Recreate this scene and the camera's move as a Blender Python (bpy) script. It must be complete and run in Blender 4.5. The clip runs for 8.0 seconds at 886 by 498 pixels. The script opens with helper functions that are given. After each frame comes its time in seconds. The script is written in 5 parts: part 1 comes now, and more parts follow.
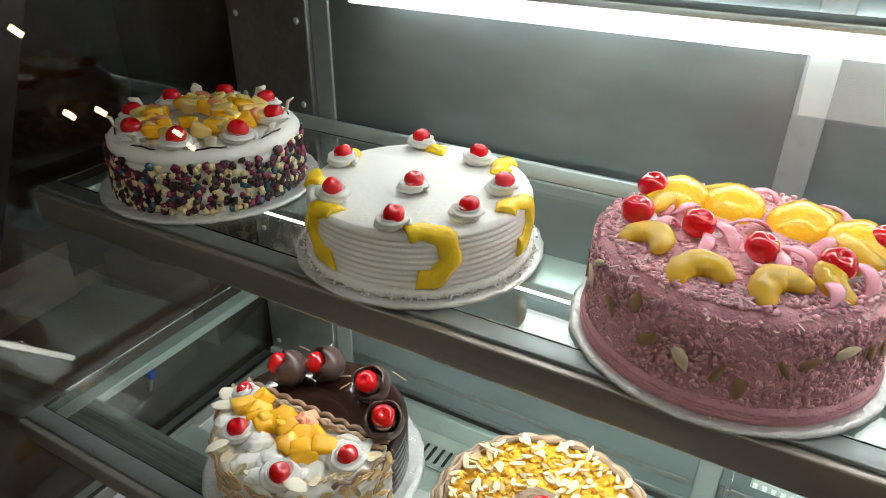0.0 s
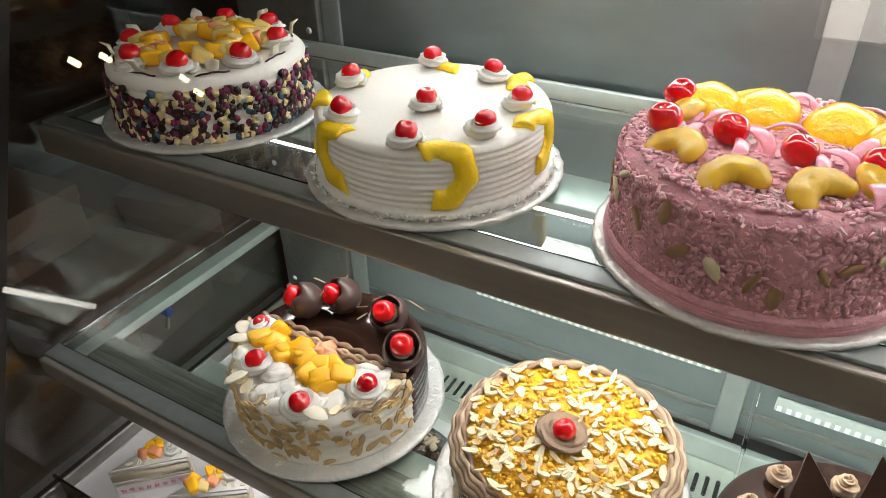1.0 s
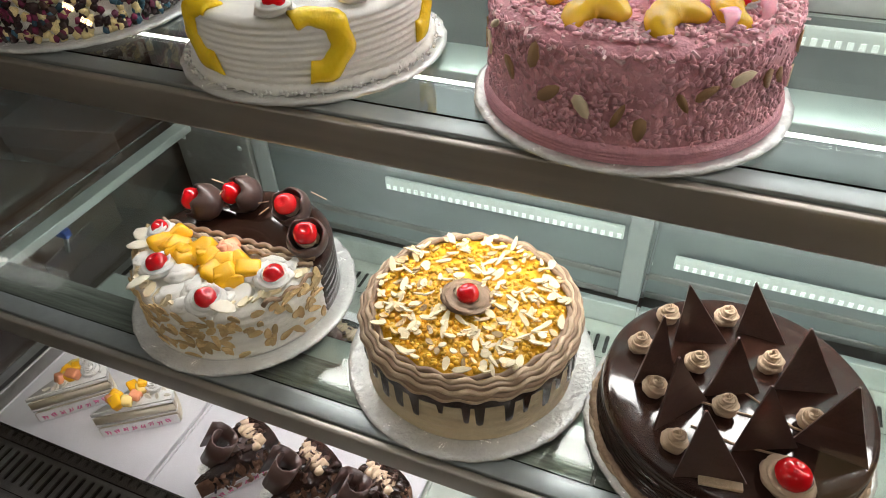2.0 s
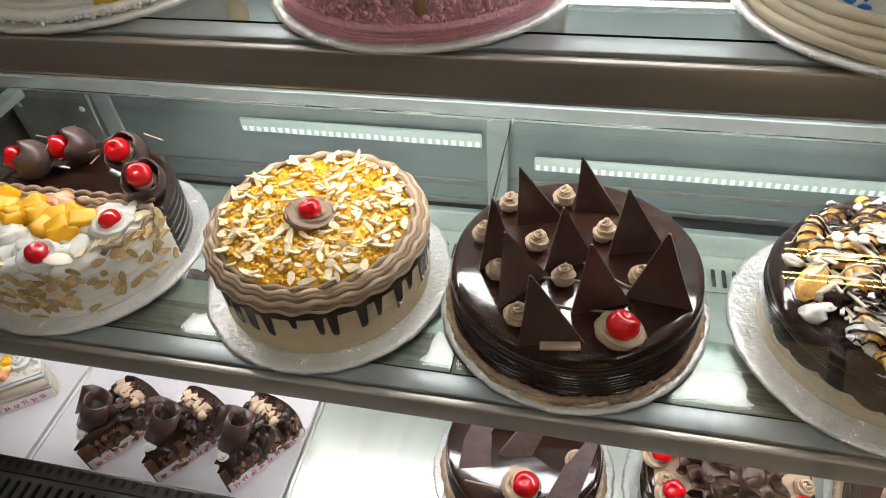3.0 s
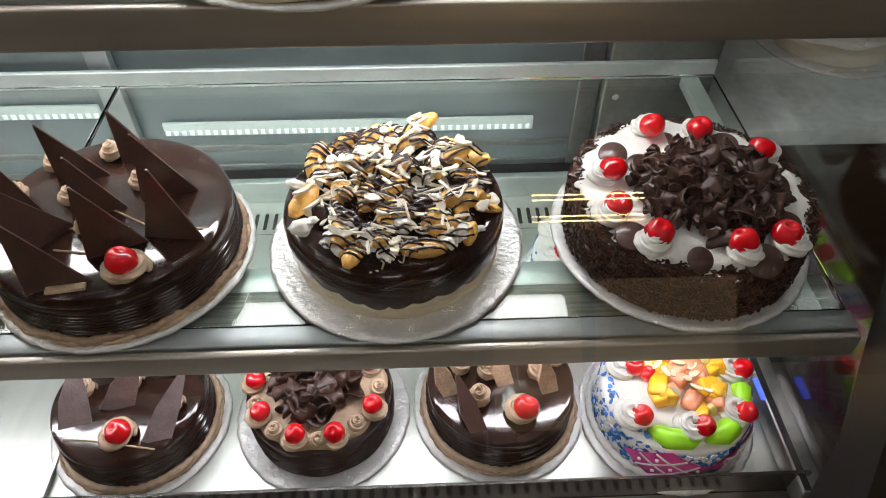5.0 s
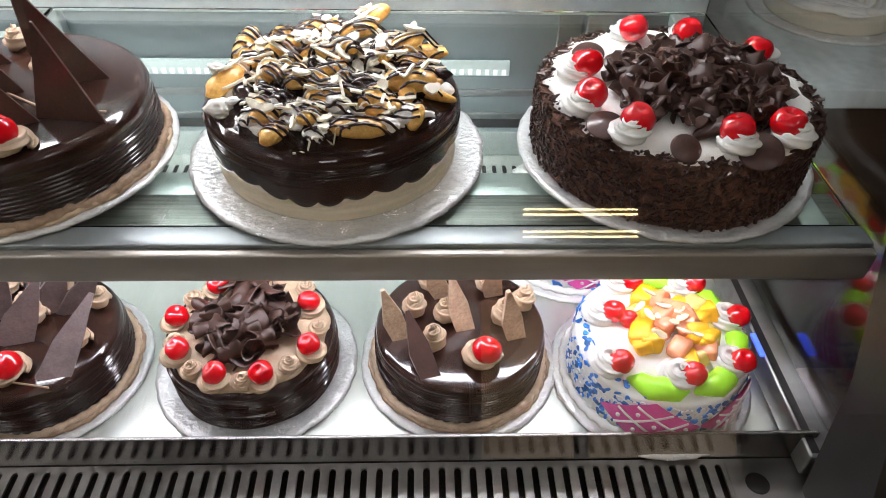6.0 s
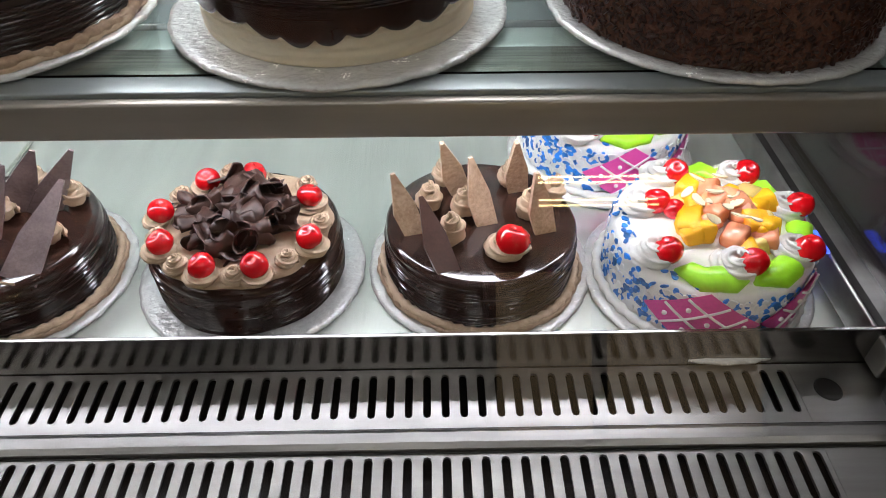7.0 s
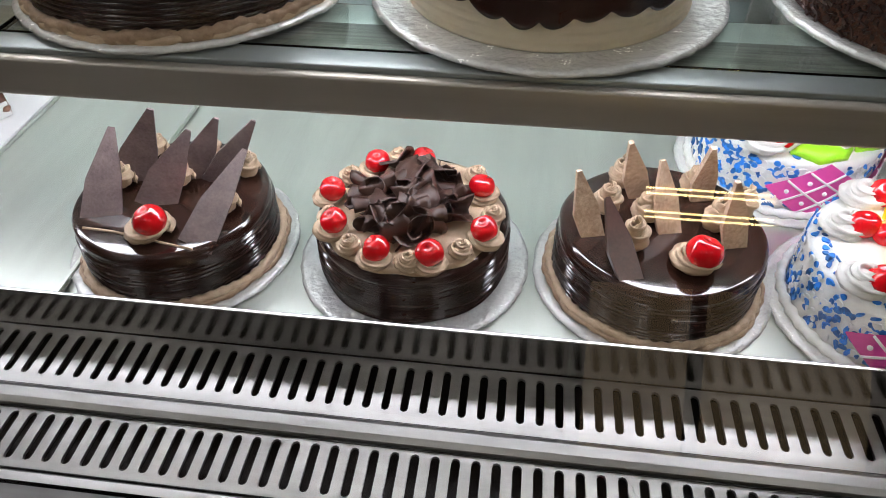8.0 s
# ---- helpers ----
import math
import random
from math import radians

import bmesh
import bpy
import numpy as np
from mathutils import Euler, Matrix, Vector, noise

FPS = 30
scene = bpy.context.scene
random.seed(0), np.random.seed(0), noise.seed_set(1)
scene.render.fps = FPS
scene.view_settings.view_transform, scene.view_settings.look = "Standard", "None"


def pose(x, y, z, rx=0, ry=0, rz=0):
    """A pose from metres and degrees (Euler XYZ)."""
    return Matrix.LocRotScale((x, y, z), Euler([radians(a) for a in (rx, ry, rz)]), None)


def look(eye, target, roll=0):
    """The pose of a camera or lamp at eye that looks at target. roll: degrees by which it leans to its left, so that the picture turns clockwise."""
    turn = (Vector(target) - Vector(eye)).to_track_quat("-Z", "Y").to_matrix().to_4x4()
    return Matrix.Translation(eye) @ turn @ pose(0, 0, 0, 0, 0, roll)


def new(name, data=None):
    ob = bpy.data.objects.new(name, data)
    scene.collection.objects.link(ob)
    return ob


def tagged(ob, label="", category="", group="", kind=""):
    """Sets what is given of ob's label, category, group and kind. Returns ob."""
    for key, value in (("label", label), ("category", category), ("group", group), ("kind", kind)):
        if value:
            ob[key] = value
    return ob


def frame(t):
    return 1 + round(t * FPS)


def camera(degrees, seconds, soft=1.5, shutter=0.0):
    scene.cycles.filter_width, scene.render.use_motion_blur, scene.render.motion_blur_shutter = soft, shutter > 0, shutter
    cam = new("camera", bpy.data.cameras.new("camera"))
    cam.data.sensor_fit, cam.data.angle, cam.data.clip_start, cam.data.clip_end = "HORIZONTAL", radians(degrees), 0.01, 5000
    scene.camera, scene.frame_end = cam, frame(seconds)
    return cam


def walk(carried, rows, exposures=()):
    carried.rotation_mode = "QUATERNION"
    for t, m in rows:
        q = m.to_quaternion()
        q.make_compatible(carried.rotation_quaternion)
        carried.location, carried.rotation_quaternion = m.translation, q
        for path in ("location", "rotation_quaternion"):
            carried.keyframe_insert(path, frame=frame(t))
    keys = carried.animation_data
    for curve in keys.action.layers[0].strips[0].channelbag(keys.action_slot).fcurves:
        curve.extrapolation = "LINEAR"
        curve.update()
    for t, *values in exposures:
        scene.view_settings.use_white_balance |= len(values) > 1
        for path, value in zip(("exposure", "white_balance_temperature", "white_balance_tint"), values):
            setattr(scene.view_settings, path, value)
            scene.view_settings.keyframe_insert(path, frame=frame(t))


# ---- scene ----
from mathutils.bvhtree import BVHTree

cam = camera(66.2, 8.0, soft=0.85)
PATH = [
    (0, (-0.0197, -0.3353, 1.5724), (-0.4484, 0.4256, 1.0853), 0.55),
    (0.5, (-0.0379, -0.3298, 1.5628), (-0.5115, 0.3936, 1.0604), -0.19),
    (1, (-0.0273, -0.3276, 1.5405), (-0.4526, 0.3856, 0.9832), -1.63),
    (1.2, (-0.0221, -0.3311, 1.5301), (-0.4294, 0.3751, 0.9509), -2.24),
    (2.3, (0.0419, -0.3409, 1.4934), (-0.2219, 0.3497, 0.8200), -2.86),
    (2.5, (0.0570, -0.3413, 1.4860), (-0.1774, 0.3462, 0.7987), -3.14),
    (3, (0.1101, -0.3492, 1.4616), (-0.0838, 0.3346, 0.7582), -5.40),
    (3.5, (0.1852, -0.3586, 1.4582), (0.0536, 0.3160, 0.7318), -5.35),
    (4, (0.2787, -0.3699, 1.4547), (0.1784, 0.2882, 0.7086), -4.22),
    (4.5, (0.3644, -0.3799, 1.4556), (0.3170, 0.2942, 0.7185), -2.32),
    (5, (0.4383, -0.3972, 1.4558), (0.4666, 0.2894, 0.7294), 0.21),
    (5.2, (0.4544, -0.3999, 1.4473), (0.5096, 0.2900, 0.7255), 1.16),
    (6.3, (0.4921, -0.4264, 1.2244), (0.5091, 0.3140, 0.5525), 0.98),
    (6.5, (0.4848, -0.4279, 1.1954), (0.5036, 0.2961, 0.5059), -0.16),
    (7, (0.4846, -0.4288, 1.1486), (0.4985, 0.3014, 0.4655), -0.01),
    (7.5, (0.4503, -0.4223, 1.1302), (0.4205, 0.3001, 0.4393), 0.21),
    (8, (0.3942, -0.4133, 1.1286), (0.2989, 0.3093, 0.4440), -0.49),
]
walk(cam, [(t, look(eye, target, roll)) for t, eye, target, roll in PATH],
     [(0.0, -0.20, 6200, 3), (0.5, 0.0, 6050, 3), (1.0, 0.0, 6500, 9), (2.5, -0.04, 6450, 10), (5.0, 0.0, 6300, 12), (6.4, 0.50, 6050, 15), (7.0, 0.20, 6050, 12), (7.5, 0.14, 6000, 11), (8.0, 0.14, 6050, 11)])

# ---------------------------------------------------------------- world and light
world = bpy.data.worlds.new("night")
scene.world = world
world.use_nodes = True
world.node_tree.nodes["Background"].inputs[0].default_value = (0.55, 0.42, 0.32, 1)
world.node_tree.nodes["Background"].inputs[1].default_value = 0.12


# ---------------------------------------------------------------- materials
def mat(name, colour, rough=0.5, metal=0.0, vary=0.12, scale=60.0, bump=0.0, bump_scale=200.0, second=None, coat=0.0,
        sss=0.0, emit=None, transmission=0.0, ior=1.45, spread=0.0, stretch=(1, 1, 1)):
    """A node material: base colour broken up at two scales, roughness variation and fine relief."""
    m = bpy.data.materials.new(name)
    m.use_nodes = True
    nt = m.node_tree
    n, ln = nt.nodes, nt.links
    b = n["Principled BSDF"]
    b.inputs["Metallic"].default_value = metal
    b.inputs["IOR"].default_value = ior
    b.inputs["Coat Weight"].default_value = coat
    b.inputs["Coat Roughness"].default_value = 0.04
    b.inputs["Transmission Weight"].default_value = transmission
    if sss:
        b.inputs["Subsurface Weight"].default_value = sss
        b.inputs["Subsurface Radius"].default_value = (0.006, 0.004, 0.003)
        b.inputs["Subsurface Scale"].default_value = 1.0
    if emit:
        b.inputs["Emission Color"].default_value = (*emit[0], 1)
        b.inputs["Emission Strength"].default_value = emit[1]
    tc = n.new("ShaderNodeTexCoord")
    mp = n.new("ShaderNodeMapping")
    mp.inputs["Scale"].default_value = stretch
    ln.new(tc.outputs["Object"], mp.inputs["Vector"])
    big = n.new("ShaderNodeTexNoise")
    big.inputs["Scale"].default_value, big.inputs["Detail"].default_value = scale, 3
    fine = n.new("ShaderNodeTexNoise")
    fine.inputs["Scale"].default_value, fine.inputs["Detail"].default_value = scale * 7, 4
    for tex in (big, fine):
        ln.new(mp.outputs[0], tex.inputs["Vector"])
    add = n.new("ShaderNodeMath")
    add.operation = "MULTIPLY_ADD"
    ln.new(fine.outputs[0], add.inputs[0])
    add.inputs[1].default_value = 0.5
    half = n.new("ShaderNodeMath")
    half.operation = "MULTIPLY"
    half.inputs[1].default_value = 0.5
    ln.new(big.outputs[0], half.inputs[0])
    ln.new(half.outputs[0], add.inputs[2])
    ramp = n.new("ShaderNodeMapRange")
    ramp.inputs["From Min"].default_value, ramp.inputs["From Max"].default_value = 0.33, 0.67
    ln.new(add.outputs[0], ramp.inputs["Value"])
    mix = n.new("ShaderNodeMix")
    mix.data_type = "RGBA"
    low = second or tuple(c * (1 - vary) for c in colour)
    high = colour if second else tuple(min(1, c * (1 + vary)) for c in colour)
    mix.inputs["A"].default_value, mix.inputs["B"].default_value = (*low, 1), (*high, 1)
    ln.new(ramp.outputs[0], mix.inputs["Factor"])
    out = mix.outputs["Result"]
    if spread:
        info = n.new("ShaderNodeNewGeometry")
        hsv = n.new("ShaderNodeHueSaturation")
        val = n.new("ShaderNodeMapRange")
        val.inputs["To Min"].default_value, val.inputs["To Max"].default_value = 1 - spread, 1 + spread
        ln.new(info.outputs["Random Per Island"], val.inputs["Value"])
        ln.new(val.outputs[0], hsv.inputs["Value"])
        ln.new(out, hsv.inputs["Color"])
        out = hsv.outputs[0]
    ln.new(out, b.inputs["Base Color"])
    rr = n.new("ShaderNodeMapRange")
    rr.inputs["To Min"].default_value, rr.inputs["To Max"].default_value = max(0.02, rough * 0.8), min(1, rough * 1.2)
    ln.new(add.outputs[0], rr.inputs["Value"])
    ln.new(rr.outputs[0], b.inputs["Roughness"])
    if bump:
        bt = n.new("ShaderNodeTexNoise")
        bt.inputs["Scale"].default_value, bt.inputs["Detail"].default_value = bump_scale, 4
        ln.new(mp.outputs[0], bt.inputs["Vector"])
        bp = n.new("ShaderNodeBump")
        bp.inputs["Strength"].default_value, bp.inputs["Distance"].default_value = min(1, bump), 0.002
        ln.new(bt.outputs[0], bp.inputs["Height"])
        ln.new(bp.outputs[0], b.inputs["Normal"])
    return m


def glass(name, tint, rough=0.0):
    m = bpy.data.materials.new(name)
    m.use_nodes = True
    b = m.node_tree.nodes["Principled BSDF"]
    b.inputs["Base Color"].default_value = (*tint, 1)
    b.inputs["Transmission Weight"].default_value = 1
    b.inputs["Roughness"].default_value = rough
    b.inputs["IOR"].default_value = 1.48
    return m


STEEL = mat("brushed steel", (0.37, 0.36, 0.345), 0.36, 1, 0.22, 10, 0.10, 300, stretch=(0.08, 1, 1))
STEEL_LIP = mat("dull steel lip", (0.46, 0.42, 0.37), 0.36, 0.72, 0.12, 12, 0.10, 300, stretch=(0.06, 1, 1))
STEEL_POLISHED = mat("polished steel lip", (0.30, 0.285, 0.27), 0.21, 1, 0.15, 10, 0.04, 200, stretch=(0.08, 1, 1))
STEEL_DECK = mat("satin steel deck", (0.60, 0.63, 0.575), 0.36, 0.75, 0.10, 9, 0.14, 250, stretch=(1, 0.1, 1))
STEEL_BACK = mat("scuffed steel door", (0.22, 0.255, 0.26), 0.44, 0.85, 0.16, 4, 0.06, 60, stretch=(0.35, 1, 1))
STEEL_STREAK = mat("dull scratched steel", (0.27, 0.275, 0.25), 0.42, 0.7, 0.55, 55, 0.3, 260, stretch=(0.03, 1, 1))
STEEL_POST = mat("dark steel post", (0.20, 0.20, 0.19), 0.35, 0.8, 0.2, 14, 0.1, 120)
STILE = mat("grey door stile", (0.33, 0.36, 0.36), 0.40, 0.7, 0.12, 12, 0.06, 120)
ALU = mat("aluminium profile", (0.60, 0.66, 0.64), 0.38, 0.75, 0.1, 14, 0.06, 200)
TRAY = mat("white enamel tray", (0.82, 0.80, 0.82), 0.30, 0.0, 0.06, 12, 0.05, 60)
GLASS = glass("clear glass", (0.97, 0.99, 0.98))
SHELF_GLASS = glass("greenish shelf glass", (0.87, 0.935, 0.895))
BLACK = mat("black painted metal", (0.02, 0.018, 0.017), 0.4, 0, 0.3, 30, 0.05)
DARK_WALL = mat("dark brown wall", (0.075, 0.050, 0.036), 0.6, 0, 0.35, 5, 0.2, 60)
FLOOR = mat("brown floor tile", (0.10, 0.064, 0.045), 0.4, 0, 0.3, 6, 0.1, 60)
LAMINATE = mat("dark brown laminate", (0.055, 0.034, 0.023), 0.4, 0, 0.25, 8, 0.05, 80, stretch=(0.3, 1, 1))
CARDBOARD = mat("brown cardboard", (0.105, 0.066, 0.042), 0.75, 0, 0.14, 20, 0.15, 150)
PRINT = mat("dark print", (0.06, 0.035, 0.03), 0.6, 0, 0.2, 60)
LIGHT_TOP = mat("white tube, case top", (0.9, 0.9, 0.9), 0.5, emit=((1.0, 0.965, 0.94), 12.5))
# Added fill light for the fronts of the upper cakes, not a known lamp.
LIGHT_FILL = mat("added fill tube, canopy edge", (0.9, 0.9, 0.9), 0.5, emit=((1.0, 0.96, 0.92), 19.0))
LIGHT_MID = mat("white tube, shelf", (0.9, 0.9, 0.9), 0.5, emit=((1.0, 0.955, 0.93), 19.0))
LIGHT_LOW = mat("white tube, deck", (0.9, 0.9, 0.9), 0.5, emit=((1.0, 0.95, 0.98), 20.0))
LED = mat("led dot", (0.9, 0.95, 0.93), 0.4, emit=((0.9, 1.0, 0.96), 0.42))
LED_BODY = mat("led strip sleeve", (0.66, 0.74, 0.71), 0.35, 0, 0.05, 20)
CEILING_LAMP = mat("warm white ceiling panel", (0.9, 0.9, 0.85), 0.5, emit=((1.0, 0.91, 0.82), 3.6))
GOLD_LAMP = mat("golden lamp bar", (0.9, 0.8, 0.5), 0.4, emit=((1.0, 0.72, 0.30), 26.0))
WARM_BULB = mat("warm bulb", (0.9, 0.8, 0.6), 0.4, emit=((1.0, 0.68, 0.34), 34.0))
COOL_TUBE = mat("cool tube", (0.9, 0.9, 0.9), 0.4, emit=((1.0, 0.93, 0.82), 3.5))
# Glow for the added blue strip that stands in for blue reflections.
BLUE_GLOW = mat("added blue glow", (0.1, 0.2, 0.9), 0.4, emit=((0.05, 0.10, 1.0), 1.6))
SLATE = mat("pale slate worktop", (0.55, 0.60, 0.58), 0.25, 0, 0.2, 9, 0.05, 60)
BLUE_TAPE = mat("blue plastic", (0.03, 0.08, 0.35), 0.4)

FOIL = mat("pressed white foil board", (0.84, 0.84, 0.82), 0.26, 0.45, 0.16, 60, 1.0, 175)
CREAM = mat("whipped cream", (0.92, 0.905, 0.86), 0.5, 0, 0.03, 40, 0.40, 190)
IVORY = mat("ivory cream", (0.68, 0.60, 0.45), 0.5, 0, 0.08, 40, 0.25, 240, sss=0.1)
COFFEE = mat("pale coffee cream", (0.60, 0.49, 0.32), 0.5, 0, 0.12, 40, 0.3, 240, sss=0.1)
BEIGE = mat("coffee cream", (0.60, 0.46, 0.32), 0.5, 0, 0.1, 90, 0.25, 240, second=(0.44, 0.31, 0.20))
PIPE = mat("brown piping cream", (0.46, 0.33, 0.22), 0.5, 0, 0.25, 35, 0.5, 260, second=(0.24, 0.15, 0.09))
MOCHA = mat("mocha cream", (0.30, 0.20, 0.13), 0.5, 0, 0.12, 50, 0.25, 240)
CHOC = mat("chocolate glaze", (0.030, 0.0125, 0.0085), 0.13, 0, 0.35, 26, 0.16, 55, coat=0.7)
CHOC_SIDE = mat("combed chocolate cream", (0.034, 0.018, 0.014), 0.30, 0, 0.35, 40, 0.35, 120, coat=0.15)
CHOC_SHARD = mat("dark chocolate sheet", (0.078, 0.040, 0.032), 0.30, 0, 0.25, 60, 0.12, 90, coat=0.2)
CHOC_CURL = mat("chocolate curls", (0.058, 0.028, 0.020), 0.30, 0, 0.3, 70, 0.2, 160, spread=0.4)
DARK_SHELL = mat("dark chocolate shell", (0.075, 0.046, 0.040), 0.32, 0, 0.25, 60, 0.1, 90)
# Leaf chocolate: the grey-lavender gloss reflection is put into the base colour.
LEAF_SHEEN = mat("chocolate leaf, sheen in colour", (0.22, 0.17, 0.168), 0.24, 0, 0.25, 60, 0.1, 90)
CHOC_LIGHT = mat("marbled milk chocolate", (0.78, 0.60, 0.43), 0.4, 0, 0.3, 45, 0.5, 90, second=(0.42, 0.27, 0.17))
PASTRY = mat("open chocolate crumb", (0.36, 0.20, 0.125), 0.85, 0, 0.4, 45, 1.0, 300, second=(0.17, 0.085, 0.055))
SPONGE = mat("chocolate sponge", (0.12, 0.055, 0.035), 0.85, 0, 0.35, 90, 1.0, 420)
PINK = mat("pink crumbed cream", (0.71, 0.36, 0.41), 0.6, 0, 0.18, 50, 0.9, 320)
PINK_CRUMB = mat("pink crumbs", (0.76, 0.42, 0.47), 0.6, 0, 0.1, 90, 0.3, spread=0.25)
PALE_PINK = mat("pale pink shreds", (0.86, 0.62, 0.64), 0.5, 0, 0.1, 80, spread=0.15)
PINK_PETAL = mat("pink jelly ribbon", (0.86, 0.26, 0.42), 0.25, 0, 0.25, 60, 0.1, second=(0.92, 0.52, 0.58), coat=0.3, sss=0.3)
MAGENTA = mat("magenta sugar sheet", (0.80, 0.09, 0.40), 0.4, 0, 0.1, 50, 0.05)
PRINT_PINK = mat("pink print", (0.80, 0.16, 0.36), 0.5, 0, 0.2, 60)
WHITE_SUGAR = mat("white sugar", (0.85, 0.84, 0.82), 0.45, 0, 0.05, 60, 0.1)
CHERRY = mat("glazed cherry", (0.90, 0.004, 0.010), 0.04, 0, 0.25, 60, 0.03, 60, coat=1.0, transmission=0.2, ior=1.42)
PINEAPPLE = mat("pineapple", (1.0, 0.74, 0.03), 0.24, 0, 0.16, 70, 0.6, 260, second=(1.0, 0.62, 0.012), coat=0.3)
PEACH = mat("mandarin slice", (1.0, 0.52, 0.010), 0.18, 0, 0.22, 110, 0.6, 260, second=(1.0, 0.68, 0.04), coat=0.4)
MANGO = mat("mango cube", (1.0, 0.46, 0.005), 0.22, 0, 0.15, 60, 0.3, 160, second=(1.0, 0.58, 0.012), coat=0.25)
PEAR = mat("pale fruit cube", (0.90, 0.66, 0.20), 0.22, 0, 0.15, 60, 0.2, 120, coat=0.5)
PAPAYA = mat("red fruit cube", (0.85, 0.26, 0.10), 0.2, 0, 0.15, 60, 0.2, 120, second=(0.88, 0.42, 0.24), coat=0.5)
CARAMEL = mat("caramel crunch", (0.90, 0.46, 0.03), 0.28, 0, 0.3, 90, 0.9, 240, coat=0.3)
CARAMEL_BIT = mat("caramel bits", (0.94, 0.52, 0.05), 0.3, 0, 0.2, 120, 0.2, coat=0.3, spread=0.25)
ALMOND = mat("almond flakes", (0.88, 0.76, 0.52), 0.5, 0, 0.12, 150, 0.2, spread=0.16)
ALMOND_SKIN = mat("toasted almond flakes", (0.80, 0.64, 0.36), 0.5, 0, 0.3, 90, 0.2, second=(0.46, 0.27, 0.10), spread=0.3)
NUT = mat("brown nut slice", (0.40, 0.24, 0.12), 0.5, 0, 0.3, 150, 0.3)
BANANA = mat("golden fried banana", (0.92, 0.58, 0.16), 0.30, 0, 0.3, 45, 0.45, 140, second=(0.58, 0.26, 0.05), spread=0.25, coat=0.3)
WHITE_CHOC = mat("white chocolate flakes", (0.86, 0.80, 0.66), 0.4, 0, 0.08, 120, 0.1, spread=0.12)
GREEN = mat("green cream", (0.36, 0.78, 0.02), 0.35, 0, 0.1, 50, 0.2, 200)
BLUE = mat("blue sugar flecks", (0.03, 0.20, 0.62), 0.45, 0, 0.2, 100, spread=0.5)
CHIP_DARK = mat("dark chips", (0.05, 0.025, 0.03), 0.25, 0, 0.3, 90, spread=0.5, coat=0.3)
CHIP_WINE = mat("wine red chips", (0.22, 0.03, 0.09), 0.25, 0, 0.3, 90, spread=0.5, coat=0.3)
CHIP_CREAM = mat("cream chips", (0.80, 0.66, 0.34), 0.3, 0, 0.2, 90, spread=0.2, coat=0.3)
CHIP_TEAL = mat("teal chips", (0.05, 0.13, 0.20), 0.25, 0, 0.3, 90, spread=0.5, coat=0.3)


# ---------------------------------------------------------------- builders
def mesh_of(bm, name, material, smooth=True):
    me = bpy.data.meshes.new(name)
    bm.to_mesh(me)
    bm.free()
    if smooth:
        for p in me.polygons:
            p.use_smooth = True
    for m in material if isinstance(material, (list, tuple)) else [material]:
        me.materials.append(m)
    return me


def part(name, bm, material, parent=None, label="", at=None, smooth=True):
    """Links a bmesh (or a mesh) as one object, under a thing or a part where one is given."""
    me = bm if isinstance(bm, bpy.types.Mesh) else mesh_of(bm, name, material, smooth)
    ob = new(name, me)
    if parent:
        ob.parent = parent
    if at is not None:
        ob.matrix_basis = at
    if label:
        ob["label"] = label
    return ob


def thing(name, x, y, z, label, category, group="", rz=0.0):
    ob = new(name)
    ob.empty_display_size = 0.02
    ob.matrix_basis = pose(x, y, z, 0, 0, rz)
    return tagged(ob, label, category, group)


def box(bm, x0, x1, y0, y1, z0, z1, bevel=0.0):
    r = bmesh.ops.create_cube(bm, size=1, matrix=Matrix.Translation(((x0 + x1) / 2, (y0 + y1) / 2, (z0 + z1) / 2))
                              @ Matrix.Diagonal((x1 - x0, y1 - y0, z1 - z0, 1)))
    if bevel:
        edges = list({e for v in r["verts"] for e in v.link_edges})
        bmesh.ops.bevel(bm, geom=edges, offset=bevel, segments=2, affect="EDGES", profile=0.6)
    return bm


def boxed(x0, x1, y0, y1, z0, z1, bevel=0.0):
    return box(bmesh.new(), x0, x1, y0, y1, z0, z1, bevel)


def prism(outline, x0, x1):
    """An outline in y, z pushed along x."""
    bm = bmesh.new()
    a = [bm.verts.new((x0, y, z)) for y, z in outline]
    b = [bm.verts.new((x1, y, z)) for y, z in outline]
    k = len(outline)
    bm.faces.new(a[::-1]), bm.faces.new(b)
    for i in range(k):
        bm.faces.new((a[i], a[(i + 1) % k], b[(i + 1) % k], b[i]))
    bmesh.ops.recalc_face_normals(bm, faces=bm.faces)
    return bm


def lathe(profile, n=72, wave=None):
    """A profile of (radius, z) turned round z. wave(angle, i) adds to radius and z of profile point i."""
    bm = bmesh.new()
    rings = []
    for i, (r, z) in enumerate(profile):
        if r < 1e-6:
            rings.append([bm.verts.new((0, 0, z))])
            continue
        ring = []
        for k in range(n):
            a = 2 * math.pi * k / n
            dr, dz = wave(a, i) if wave else (0, 0)
            ring.append(bm.verts.new(((r + dr) * math.cos(a), (r + dr) * math.sin(a), z + dz)))
        rings.append(ring)
    for p, q in zip(rings, rings[1:]):
        for k in range(n):
            j = (k + 1) % n
            if len(p) == 1 and len(q) == 1:
                continue
            if len(p) == 1:
                bm.faces.new((p[0], q[j], q[k]))
            elif len(q) == 1:
                bm.faces.new((p[k], p[j], q[0]))
            else:
                bm.faces.new((p[k], p[j], q[j], q[k]))
    bmesh.ops.recalc_face_normals(bm, faces=bm.faces)
    return bm


